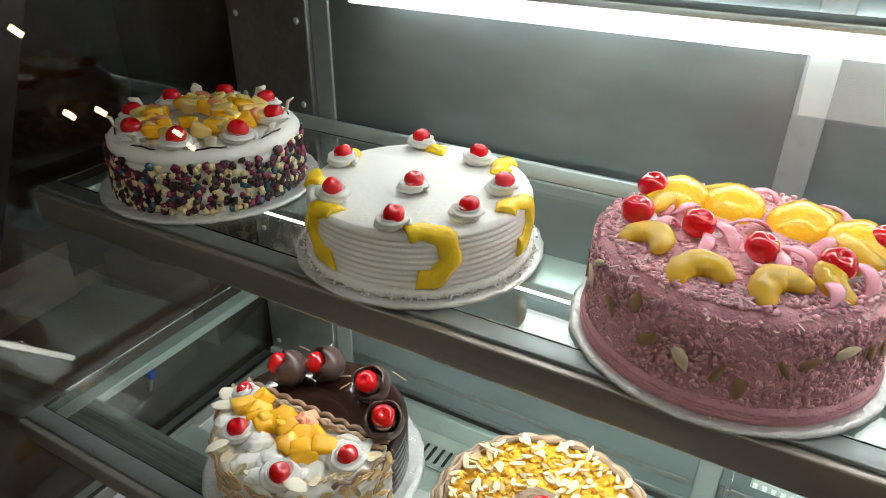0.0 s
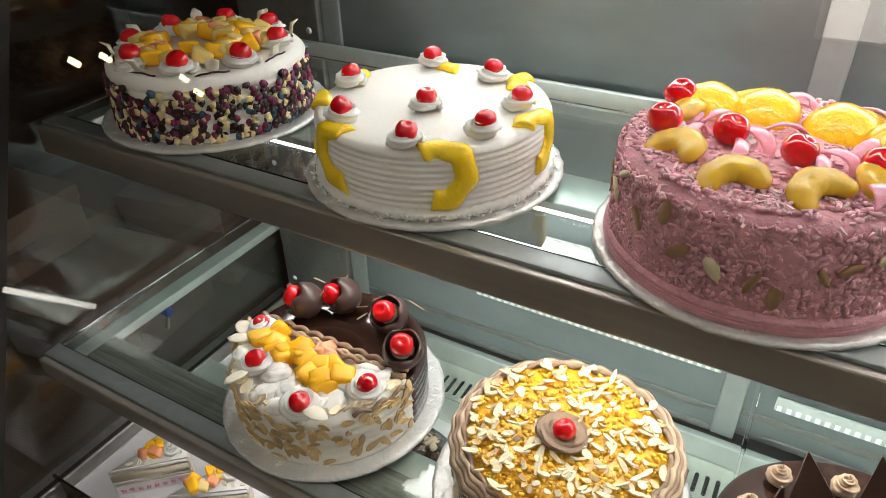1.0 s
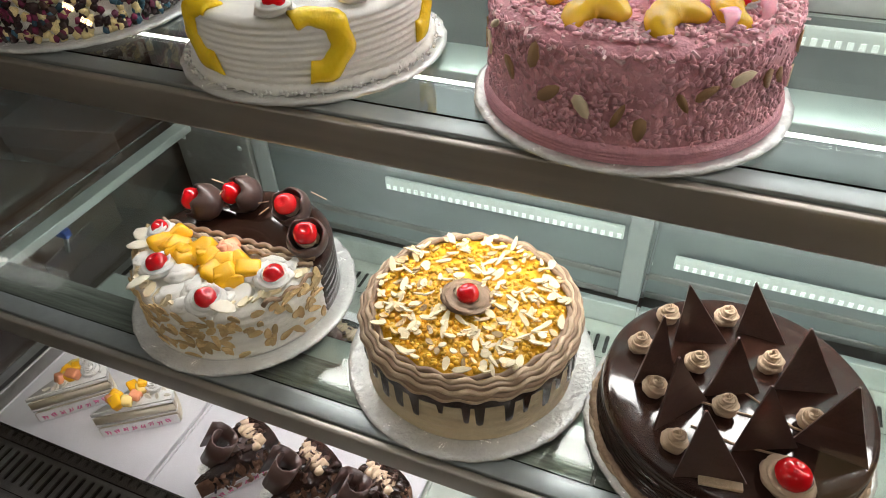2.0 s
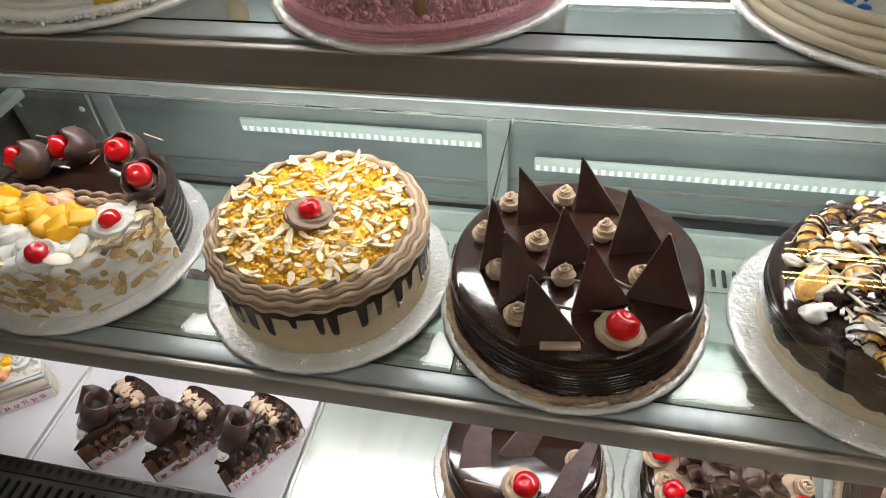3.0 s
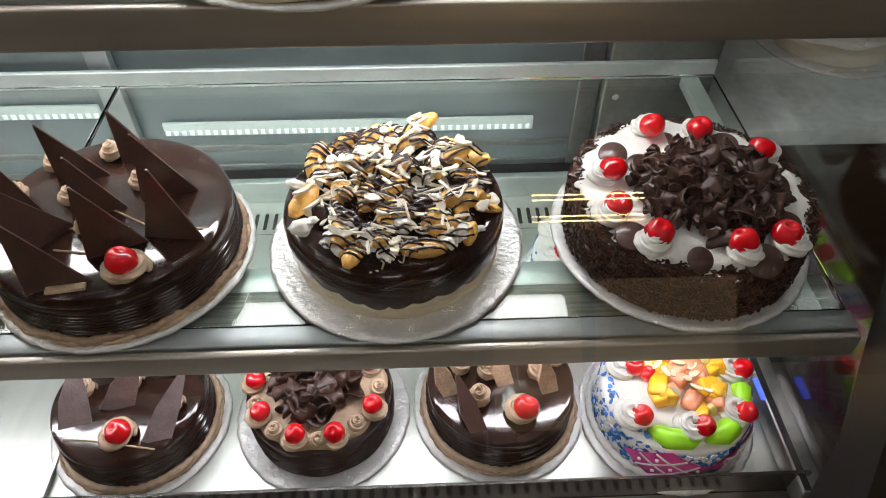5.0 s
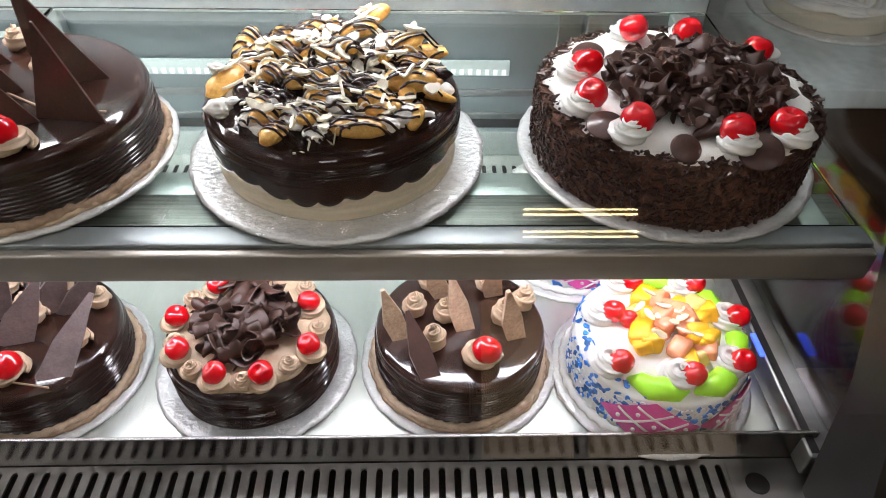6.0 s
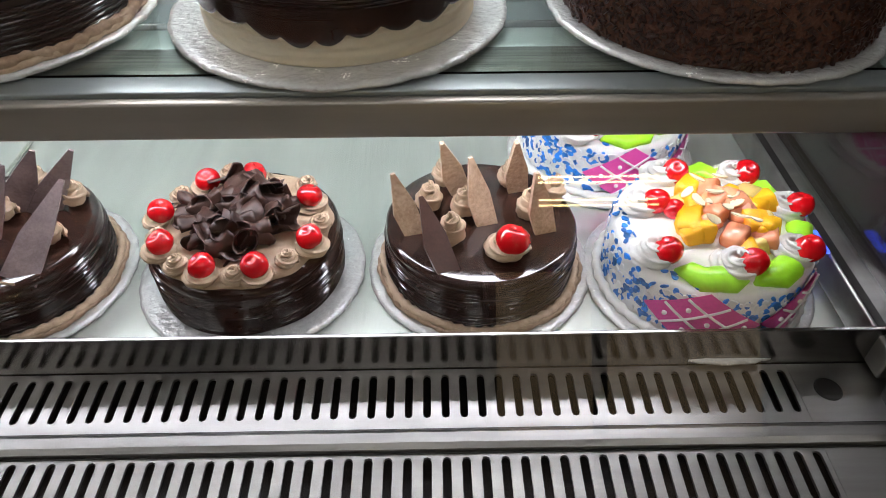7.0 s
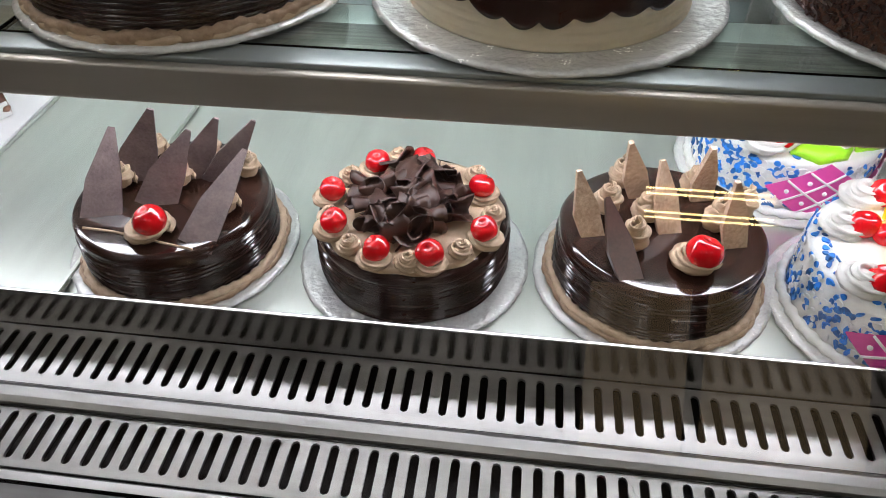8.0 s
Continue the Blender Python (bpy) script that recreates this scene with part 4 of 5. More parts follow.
def half_cake(x, y):
    c = thing("two_flavour_cake", x, y, ZM, "cake, half white with mango and almonds, half dark chocolate with cherries", "cake", CAKES)
    board(c, 0.141)
    r, h = 0.119, 0.076
    comb = [(0, 0.0045)] + [(r + 0.0008 * math.cos(i * 1.6), 0.0045 + (h - 0.012) * i / 24) for i in range(25)] + [(r - 0.003, h - 0.003), (r - 0.009, h), (0.0, h)]
    part("white_half", half_turn(comb, -180, 0), CREAM, c, "white combed cream half")
    part("chocolate_half", half_turn([(p, min(z, h - 0.003)) for p, z in comb], 0, 180), CHOC, c, "glossy dark chocolate half", at=pose(0, 0.001, 0))
    for k, (dy, dz) in enumerate(((0.000, 0.002), (0.006, 0.006), (-0.006, 0.005))):
        pts = [(-0.112 + 0.224 * i / 70, dy + 0.0016 * math.sin(i * 0.9 + k), h + dz + 0.0020 * math.cos(i * 0.9 + k)) for i in range(71)]
        part("piped_divide", tube_path(pts, 0.0034, 7), MOCHA if k else BEIGE, c)
    edge = [(0.117 * math.cos(radians(-t)), 0.117 * math.sin(radians(-t)), h - 0.001 - 0.004 * math.sin(t * 0.5)) for t in range(0, 42, 3)]
    part("piped_edge", tube_path(edge, 0.003, 6), MOCHA, c)
    joined("cream_mounds", PUFF, [spot(d * math.cos(a), d * math.sin(a), h + U(0.0, 0.006), U(0.010, 0.021), U(0.008, 0.014), U(0.004, 0.008), U(-20, 20), U(-20, 20), U(0, 180))
                                   for a, d in [(radians(-U(4, 176)), U(0.066, 0.106)) for _ in range(46)]], CREAM, c, "loose mounds of white cream")
    for px, py in ((0.036, -0.094), (0.085, -0.038), (-0.052, -0.068), (-0.090, -0.018)):
        rosette(c, px, py, h - 0.001, 0.021, CREAM, rz=U(0, 90), h=0.75)
    for px, py in ((0.038, -0.098), (0.087, -0.040), (-0.052, -0.070), (-0.093, -0.016)):
        cherry(c, px, py, h + 0.017, 0.0125 if px > -0.06 else 0.010, U(-25, 25), U(-25, 25))
    for i in range(22):
        t = i / 21
        fruit(c, -0.080 + 0.130 * t + U(-0.006, 0.006), -0.024 - 0.022 * t + U(-0.016, 0.014), h + 0.005 + U(0, 0.006), U(0.020, 0.027), MANGO, "mango_cube")
    for i in range(5):
        fruit(c, U(0.0, 0.06), U(-0.035, -0.008), h + 0.012, 0.016, PAPAYA, "fruit_cube")
    joined("almond_flakes", FLAKE, [on_side(U(-178, -2), 0.010 + 0.066 * U(0, 1) ** 0.8, 0.1205, U(0.014, 0.022), U(0.012, 0.018), 0.016, U(0, 180), U(-25, 25)) for _ in range(150)],
           ALMOND_SKIN, c, "toasted almond flakes")
    joined("almond_slices", FLAKE, [spot(0.108 * math.cos(a), 0.108 * math.sin(a), h + 0.003, U(0.016, 0.022), 0.018, 0.02, U(-40, 40), U(-40, 40), U(0, 180))
                                    for a in [radians(-U(3, 177)) for _ in range(40)]], ALMOND, c, "pale almond flakes")
    for px, py, a in ((-0.100, -0.048, 20), (-0.055, -0.100, 70), (-0.108, -0.03, -20), (0.06, -0.100, 10)):
        s = part("almond_slice", tube_path([(-0.015, 0, 0), (-0.009, 0, 0.001), (0, 0, 0.0015), (0.009, 0, 0.001), (0.015, 0, 0)], [0.002, 0.009, 0.0115, 0.009, 0.002], 10, flat=0.14),
                 WHITE_CHOC, c, at=pose(px, py, h + 0.010, U(-30, 10), U(-20, 20), a))
    for px, py, rx, ry in ((0.095, 0.022, 35, 20), (0.044, 0.070, 55, 0), (-0.030, 0.074, 60, -75), (-0.068, 0.042, 40, -80)):
        shell = part("chocolate_shell", lathe([(0.0, -0.020), (0.010, -0.018), (0.018, -0.011), (0.0215, 0.0), (0.0205, 0.008), (0.0185, 0.013), (0.0172, 0.012), (0.0195, 0.0), (0.016, -0.010), (0, -0.0175)], 26,
                                              lambda a, i: (0, 0.003 * math.sin(5 * a) if i in (4, 5, 6) else 0)), DARK_SHELL, c, "hollow chocolate shell",
                     at=pose(px, py, h + 0.019, rx * 0.9 - 10, ry * 0.7, 0) @ Matrix.Scale(1.15, 4))
        part("shell_cream", rosette_bm(0.015, 0.013), BEIGE, shell, at=pose(0, 0, -0.004))
        part("shell_cherry", CHERRY_MESH, CHERRY, shell, at=pose(0, 0, 0.015) @ Matrix.Diagonal((0.0125, 0.0125, 0.0125, 1)))
    joined("chocolate_threads", BOXLET, [spot(U(-0.09, 0.09), U(0.03, 0.1), h + 0.028, U(0.010, 0.022), 0.0012, 0.0012, U(-30, 30), U(-50, 50), U(0, 180)) for _ in range(7)],
           BEIGE, c, "thin chocolate threads")


def caramel_cake(x, y):
    c = thing("caramel_almond_cake", x, y, ZM, "coffee cream cake with chocolate drips, caramel and almond flakes on top", "cake", CAKES)
    board(c, 0.140)
    r, h = 0.116, 0.080
    body(c, r, h, COFFEE, 6, 0.0006, label="coffee cream", wob=0.0012)
    drops = [(2 * math.pi * (k + rnd.uniform(-0.25, 0.25)) / 34, rnd.uniform(0.008, 0.038), rnd.uniform(0.030, 0.046)) for k in range(34)]

    def run(a):
        e = 0.0
        for at, ln, w in drops:
            d = (a - at + math.pi) % (2 * math.pi) - math.pi
            e = max(e, ln * min(1.0, 1.45 * (1 - (d / w) ** 4)) - 0.004 * (d / w) ** 2) if abs(d) < w else e
        return e
    drip_coat(c, r, h - 0.004, 0.018, run, CHOC, "dark chocolate drips", 420, 0.0022)
    for i, (dr, dz) in enumerate(((0.0015, -0.0085), (0.0018, -0.0035), (0.0005, 0.0012), (-0.003, 0.005), (-0.0075, 0.0075), (-0.012, 0.0085))):
        ring(c, "piped_border", r + dr, h + dz, 0.0030, MOCHA if i % 2 else BEIGE, 24, 0.0017, 0.0012, n=200)
    part("caramel_top", lathe([(r - 0.006, h - 0.002), (r - 0.012, h + 0.006), (r * 0.6, h + 0.008), (0, h + 0.009)], 64,
                              lambda a, i: (0, 0.0012 * noise.noise(Vector((math.cos(a) * 4 * i, math.sin(a) * 4 * i, i))))), CARAMEL, c, "golden caramel")
    joined("caramel_bits", CRUMB, [spot(*disc(0.100), h + 0.0085 + U(0, 0.002), U(0.002, 0.0045), U(0.002, 0.004), U(0.0015, 0.003), U(0, 90), 0, U(0, 90)) for _ in range(950)],
           CARAMEL_BIT, c, "caramel crunch")
    joined("almond_flakes", FLAKE, [spot(*disc(0.103), h + 0.0115 + U(0, 0.003), 0.021 * U(0.35, 1) , U(0.006, 0.017), 0.014, U(-28, 28), U(-28, 28), U(0, 360)) for _ in range(215)],
           ALMOND, c, "pale almond flakes")
    joined("toasted_flakes", FLAKE, [spot(*disc(0.103), h + 0.0108 + U(0, 0.002), U(0.008, 0.015), U(0.008, 0.012), 0.014, U(-25, 25), U(-25, 25), U(0, 360)) for _ in range(80)],
           ALMOND_SKIN, c, "toasted almond flakes")
    rosette(c, 0.0, -0.006, h + 0.009, 0.027, MOCHA, h=0.42)
    cherry(c, 0.0, -0.007, h + 0.026, 0.0125, 10, 15)


def shard_cake(x, y):
    c = thing("chocolate_shard_cake", x, y, ZM, "glossy dark chocolate cake with standing chocolate triangles and a cherry", "cake", CAKES)
    board(c, 0.140)
    h = 0.065
    body(c, 0.126, h, CHOC, 12, 0.0013, comb_to=0.82, label="glossy dark glaze", rim=0.010, side=CHOC_SIDE)
    ring(c, "piped_base", 0.1285, 0.0085, 0.0050, PIPE, beads=61, waves=13, amp=0.0012, radial=0.0012)
    ring(c, "piped_base", 0.1310, 0.0066, 0.0030, BEIGE, beads=47, waves=17, amp=0.0008, radial=0.0012)
    for (a, b, d, e), hh, apex in (((-0.092, -0.028, -0.058, -0.013), 0.096, 0.38),
                                   ((-0.062, 0.042, -0.016, 0.054), 0.081, 0.04),
                                   ((-0.065, -0.074, -0.028, -0.027), 0.097, 0.19),
                                   ((-0.028, -0.020, 0.017, 0.000), 0.083, 0.32),
                                   ((-0.004, 0.075, 0.039, 0.073), 0.074, 0.05),
                                   ((0.034, 0.012, 0.085, 0.025), 0.088, 0.20),
                                   ((0.003, -0.072, 0.051, -0.051), 0.092, 0.24),
                                   ((0.051, -0.043, 0.106, -0.050), 0.093, 0.43),
                                   ((-0.040, -0.114, 0.012, -0.103), 0.094, 0.15)):
        shard(c, a, b, d, e, h, hh * 0.96, apex, 0.004)
    for px, py in ((-0.074, 0.066), (-0.040, 0.010), (-0.018, 0.084), (0.028, 0.034), (-0.008, -0.034), (0.064, -0.022), (-0.074, -0.034), (-0.048, -0.088), (-0.094, 0.016)):
        rosette(c, px, py, h - 0.001, 0.0112, BEIGE, rz=U(0, 90), h=1.5)
    rosette(c, 0.046, -0.093, h - 0.001, 0.0215, BEIGE, h=0.70)
    cherry(c, 0.046, -0.094, h + 0.0215, 0.0150, 15, 10)
    for pts in (((-0.036, -0.060), (0.0, -0.066), (0.050, -0.064)), ((-0.070, -0.030), (-0.02, -0.03), (0.03, -0.03)), ((0.0, 0.0), (0.05, -0.03), (0.105, -0.035))):
        part("cream_line", tube_path([(px, py, h + 0.0007) for px, py in pts], 0.0012, 6), BEIGE, c)
    part("chocolate_stick", boxed(-0.018, 0.018, -0.004, 0.004, 0.0, 0.004, 0.001), BEIGE, c, at=pose(-0.006, -0.112, h + 0.0005, 0, 0, 8))


def banana_cake(x, y):
    c = thing("drizzled_chocolate_cake", x, y, ZM, "chocolate-glazed cake heaped with fried banana, white flakes and drizzle", "cake", CAKES)
    board(c, 0.142)
    r, h = 0.115, 0.072
    body(c, r - 0.002, 0.045, IVORY, 5, 0.0008, label="ivory cream base", name="base", rim=0.003)
    body(c, r + 0.001, h, CHOC, 8, 0.0012, z0=0.036, label="dark glaze", rim=0.012, side=CHOC_SIDE)
    drip_coat(c, r + 0.0004, 0.048, 0.014, lambda a: 0.007 * abs(math.sin(13.5 * a + 0.5 * math.sin(4 * a))) ** 0.6 + 0.004 * math.sin(3 * a) + 0.003 * math.sin(7 * a + 1), CHOC, "dark glaze with a scalloped edge", 260)
    part("glaze_mound", lathe([(0.108, h - 0.002), (0.100, h + 0.004), (0.06, h + 0.011), (0, h + 0.015)], 48,
                              lambda a, i: (0, 0.003 * noise.noise(Vector((math.cos(a) * 3, math.sin(a) * 3, i * 2.0))))), CHOC, c)

    def heap(d):
        return h + 0.022 - 0.018 * (d / 0.1) ** 2
    solids = []

    def lay(name, shape, poses, material, label):
        ob = joined(name, shape, poses, material, c, label)
        solids.append(([v.co.copy() for v in ob.data.vertices], [tuple(p.vertices) for p in ob.data.polygons]))

    def place(lift, size, tilt, reach=0.096):
        px, py = disc(reach)
        d = math.hypot(px, py)
        turn = math.degrees(math.atan2(py, px))
        return pose(px, py, heap(d) + lift, 0, 0, turn) @ pose(0, 0, 0, U(-tilt, tilt), 14 * d / 0.1 + U(-tilt, tilt), U(0, 360)) @ Matrix.Diagonal((*size, 1))
    # long fried banana pieces, lying at the places where they stand out of the heap
    slabs = [pose(px, py, heap(math.hypot(px, py)) + lift, U(-20, 20), ry, rz) @ Matrix.Diagonal((ln * 0.62, ln * 0.36, ln * 0.36, 1)) for px, py, lift, ry, rz, ln in (
        (0.031, 0.090, 0.014, -25, 20, 0.034), (-0.020, 0.070, 0.006, -8, 25, 0.034), (-0.083, 0.040, 0.009, -30, 70, 0.032), (-0.090, -0.022, 0.006, -10, 60, 0.034), (0.066, 0.036, 0.008, -20, 30, 0.034),
        (0.070, -0.030, 0.006, 0, 3, 0.038), (-0.037, -0.096, 0.004, 10, 70, 0.028), (0.030, -0.092, 0.004, 5, 5, 0.034), (-0.017, -0.041, 0.006, 5, 40, 0.028), (0.021, 0.055, 0.009, 0, 35, 0.030),
        (-0.049, -0.020, 0.006, 10, 110, 0.028), (-0.045, 0.020, 0.006, -10, 30, 0.030), (0.010, 0.010, 0.008, 10, 140, 0.028), (0.040, -0.055, 0.005, 0, 60, 0.026), (0.045, 0.010, 0.007, 0, 100, 0.026))]
    lay("banana_slices", BANANA_PIECE, slabs + [place(U(0.0, 0.005), (U(0.011, 0.018), U(0.007, 0.010), U(0.006, 0.010)), 30, 0.104) for _ in range(56)], BANANA, "golden fried banana slices")
    lay("chocolate_lumps", KNOB, [place(U(-0.001, 0.004), (U(0.010, 0.016), U(0.007, 0.011), U(0.005, 0.008)), 25, 0.100) for _ in range(34)], CHOC, "glazed dark lumps")
    puffs = [spot(px, py, heap(math.hypot(px, py)) + 0.004, U(0.011, 0.016), U(0.009, 0.012), U(0.006, 0.009), U(-15, 15), U(-15, 15), U(0, 180)) for px, py in (
        (0.085, -0.008), (0.058, 0.056), (-0.057, -0.072), (-0.090, -0.052), (0.002, 0.094), (-0.055, 0.076), (0.067, -0.066), (-0.024, -0.073), (-0.009, 0.020), (0.024, 0.074), (-0.072, 0.012), (0.010, -0.065), (-0.03, 0.045), (0.045, 0.030))]
    lay("white_cream", PUFF, puffs + [place(U(0.001, 0.006), (U(0.008, 0.016), U(0.005, 0.009), U(0.003, 0.005)), 20, 0.104) for _ in range(40)], CREAM, "dabs of white cream")
    tree = [BVHTree.FromPolygons(v, f) for v, f in solids]

    def skin(qx, qy):
        z = heap(min(math.hypot(qx, qy), 0.108)) - 0.002
        for t in tree:
            hit = t.ray_cast(Vector((qx, qy, h + 0.09)), Vector((0, 0, -1)))[0]
            z = max(z, hit.z) if hit else z
        return z

    def strokes(name, sets, thick, material, label):
        bm = bmesh.new()
        for tilt, mid, pitch, half in sets:
            ux, uy = math.cos(tilt), math.sin(tilt)
            for i in range(int(2 * half / pitch)):
                off = -half + pitch * (i + U(-0.25, 0.25))
                span = math.sqrt(max(0, half ** 2 - off ** 2)) * U(0.7, 1.1)
                pts = []
                for k in range(int(span * 2 / 0.003) + 1):
                    t = -span + 0.003 * k
                    w = off + 0.0025 * math.sin(t * 60 + i * 0.6)
                    qx, qy = mid[0] + t * ux - w * uy, mid[1] + t * uy + w * ux
                    if math.hypot(qx, qy) < 0.112:
                        z = skin(qx, qy) + thick * 0.5
                        pts.append((qx, qy, max(z, pts[-1][2] - 0.0035) if pts else z))
                if len(pts) > 4:
                    tube_path(pts, [thick * U(0.6, 1.15) for _ in pts], 6, bm=bm, flat=0.7)
        tagged(part(name, bm, material, c, label), kind="stuff")
    strokes("chocolate_drizzle", ((-0.45, (-0.015, -0.06), 0.0068, 0.055), (0.30, (0.06, 0.02), 0.0072, 0.055), (-0.25, (-0.05, 0.045), 0.0072, 0.058), (0.1, (0.03, -0.04), 0.0085, 0.075), (0.6, (0.0, 0.05), 0.009, 0.06)), 0.0017, CHOC, "dark chocolate drizzle")
    strokes("white_drizzle", ((0.15, (0.0, -0.045), 0.014, 0.07), (0.35, (0.05, 0.03), 0.015, 0.06), (-0.2, (-0.06, 0.02), 0.014, 0.045)), 0.0013, WHITE_CHOC, "thin white chocolate drizzle")
    joined("white_sticks", BOXLET, [spot(px, py, skin(px, py) + 0.0015, U(0.014, 0.032), U(0.0022, 0.0042), 0.0016, U(-25, 25), U(-20, 20), U(0, 360)) for px, py in [disc(0.092) for _ in range(80)]], WHITE_CHOC, c, "white chocolate sticks")
    joined("white_flakes", FLAKE, [spot(px, py, skin(px, py) + 0.0015, U(0.010, 0.022), U(0.014, 0.022), 0.02, U(-30, 30), U(-30, 30), U(0, 360)) for px, py in [disc(0.100) for _ in range(60)]], WHITE_CHOC, c, "white chocolate flakes")


def forest_cake(x, y):
    c = thing("black_forest_cake", x, y, ZM, "cream cake coated in chocolate shreds with cherries and chocolate curls", "cake", CAKES)
    board(c, 0.143)
    h = 0.068
    body(c, 0.129, h - 0.002, SPONGE, 0, label="chocolate-shred side", wob=0.002, rim=0.008)
    joined("chocolate_shreds", BOXLET, [on_side(U(0, 360), U(0.006, h - 0.001), U(0.128, 0.1315), U(0.002, 0.006), U(0.0012, 0.0026), U(0.0010, 0.0026), U(0, 180), U(-25, 25)) for _ in range(4200)],
           CHOC_CURL, c, "dark chocolate shreds")
    part("cream_top", lathe([(0, h - 0.004), (0.119, h - 0.004), (0.121, h), (0.112, h + 0.004), (0, h + 0.005)], 96, lambda a, i: (0.005 * math.sin(17 * a) if i == 2 else 0.002 * math.sin(17 * a) if i in (1, 3) else 0, 0)),
         CREAM, c, "white cream top")
    joined("rim_shreds", BOXLET, [spot(d * math.cos(a), d * math.sin(a), h + 0.001, U(0.004, 0.010), 0.002, 0.002, U(-30, 30), U(-30, 30), U(0, 180))
                                  for a, d in [(U(0, 6.28), U(0.113, 0.128)) for _ in range(420)]], CHOC_CURL, c, "dark chocolate shreds")
    cherries = ((-0.030, 0.081), (0.023, 0.074), (-0.091, 0.007), (0.080, 0.035), (-0.098, -0.050), (-0.066, -0.090), (0.012, -0.105), (0.058, -0.096))
    for px, py in cherries:
        px, py = px + 0.006, py + 0.007
        d = math.hypot(px, py)
        rosette(c, px * (1 + 0.009 / d), py * (1 + 0.009 / d), h + 0.002, 0.0165, CREAM, rz=U(0, 90), h=0.95)
        cherry(c, px, py, h + 0.0205, 0.0148, U(-25, 25), U(-25, 25))
    for px, py, r, tip in ((-0.076, 0.050, 0.016, 30), (-0.084, -0.078, 0.017, 20), (-0.026, -0.112, 0.013, 65), (0.072, -0.066, 0.017, 15), (0.034, -0.116, 0.018, 60), (0.052, 0.062, 0.017, 40), (0.085, -0.01, 0.016, 50), (-0.05, 0.03, 0.015, 35)):
        part("chocolate_disc", lathe([(0, -0.0014), (r - 0.001, -0.0012), (r, 0), (r - 0.001, 0.0012), (0, 0.0018)], 24), CHOC_SHARD, c,
             at=pose(px, py, h + 0.009, tip * 0.45, U(-15, 15), U(-40, 40)))
    for i in range(46):
        px, py = disc(0.074)
        d = math.hypot(px, py) / 0.074
        px, py = px + 0.014, py - 0.016
        size = U(0.024, 0.040)
        part("chocolate_curl", RUFFLES[i % 6], CHOC_CURL, c, at=spot(px, py, h + 0.008 + 0.022 * (1 - d), size, size * U(0.7, 1.0), size * U(0.6, 0.9), U(0, 360), U(-40, 40), U(0, 360)))
    joined("chocolate_shavings", FLAKE, [spot(px + 0.012, py - 0.012, h + 0.014 + 0.022 * (1 - math.hypot(px, py) / 0.085), U(0.010, 0.026), U(0.014, 0.030), 0.03, U(0, 360), U(-60, 60), U(0, 360))
                                         for px, py in [disc(0.078) for _ in range(240)]], CHOC_CURL, c, "dark chocolate shavings")


half_cake(-0.473, 0.141)
caramel_cake(-0.165, 0.140)
shard_cake(0.109, 0.139)
banana_cake(0.408, 0.142)
forest_cake(0.728, 0.145)


# ---------------------------------------------------------------- cakes on the steel deck
def small_choc(name, x, y, label, ring_material=BEIGE, r=0.092, h=0.063, combs=12):
    c = thing(name, x, y, ZD, label, "cake", CAKES)
    board(c, 0.112)
    body(c, r, h, CHOC, combs, 0.0017, comb_to=0.9, label="dark combed glaze", rim=0.006, side=CHOC_SIDE)
    if ring_material:
        ring(c, "piped_base", r + 0.004, 0.0085, 0.0046, ring_material, beads=51, waves=7, amp=0.0010, radial=0.0008)
        ring(c, "piped_base", r + 0.0085, 0.0068, 0.0026, PIPE, beads=37, waves=11, amp=0.0008, radial=0.0010)
    return c, h


c, h = small_choc("chocolate_leaf_cake", 0.070, 0.064, "small glossy chocolate cake with tall chocolate leaves and a cherry")
for base, tip, wide in (((-0.052, -0.042), (-0.046, 0.012, 0.064), 0.038), ((-0.046, 0.014), (-0.010, 0.024, 0.078), 0.040), ((-0.010, -0.020), (0.028, 0.012, 0.066), 0.038),
                        ((0.008, 0.024), (0.046, 0.034, 0.066), 0.034), ((0.048, -0.066), (0.084, 0.000, 0.058), 0.032), ((0.034, 0.024), (0.082, 0.034, 0.066), 0.030)):
    kite(c, (*base, h - 0.004), (tip[0], tip[1], h + tip[2]), wide, LEAF_SHEEN, "chocolate_leaf")
for px, py in ((-0.050, 0.006), (-0.040, 0.060), (0.006, 0.016), (0.016, 0.062), (0.064, -0.018), (0.064, 0.038), (-0.01, 0.03)):
    rosette(c, px, py, h - 0.001, 0.0120, BEIGE, rz=U(0, 90), h=1.7)
rosette(c, 0.006, -0.058, h - 0.001, 0.0205, BEIGE, h=0.70)
cherry(c, 0.010, -0.060, h + 0.0205, 0.0150, 10, 10)
part("cream_line", tube_path([(-0.060, -0.058, h + 0.0006), (-0.03, -0.060, h + 0.0008), (0.05, -0.074, h + 0.0006)], 0.0012, 6), BEIGE, c)

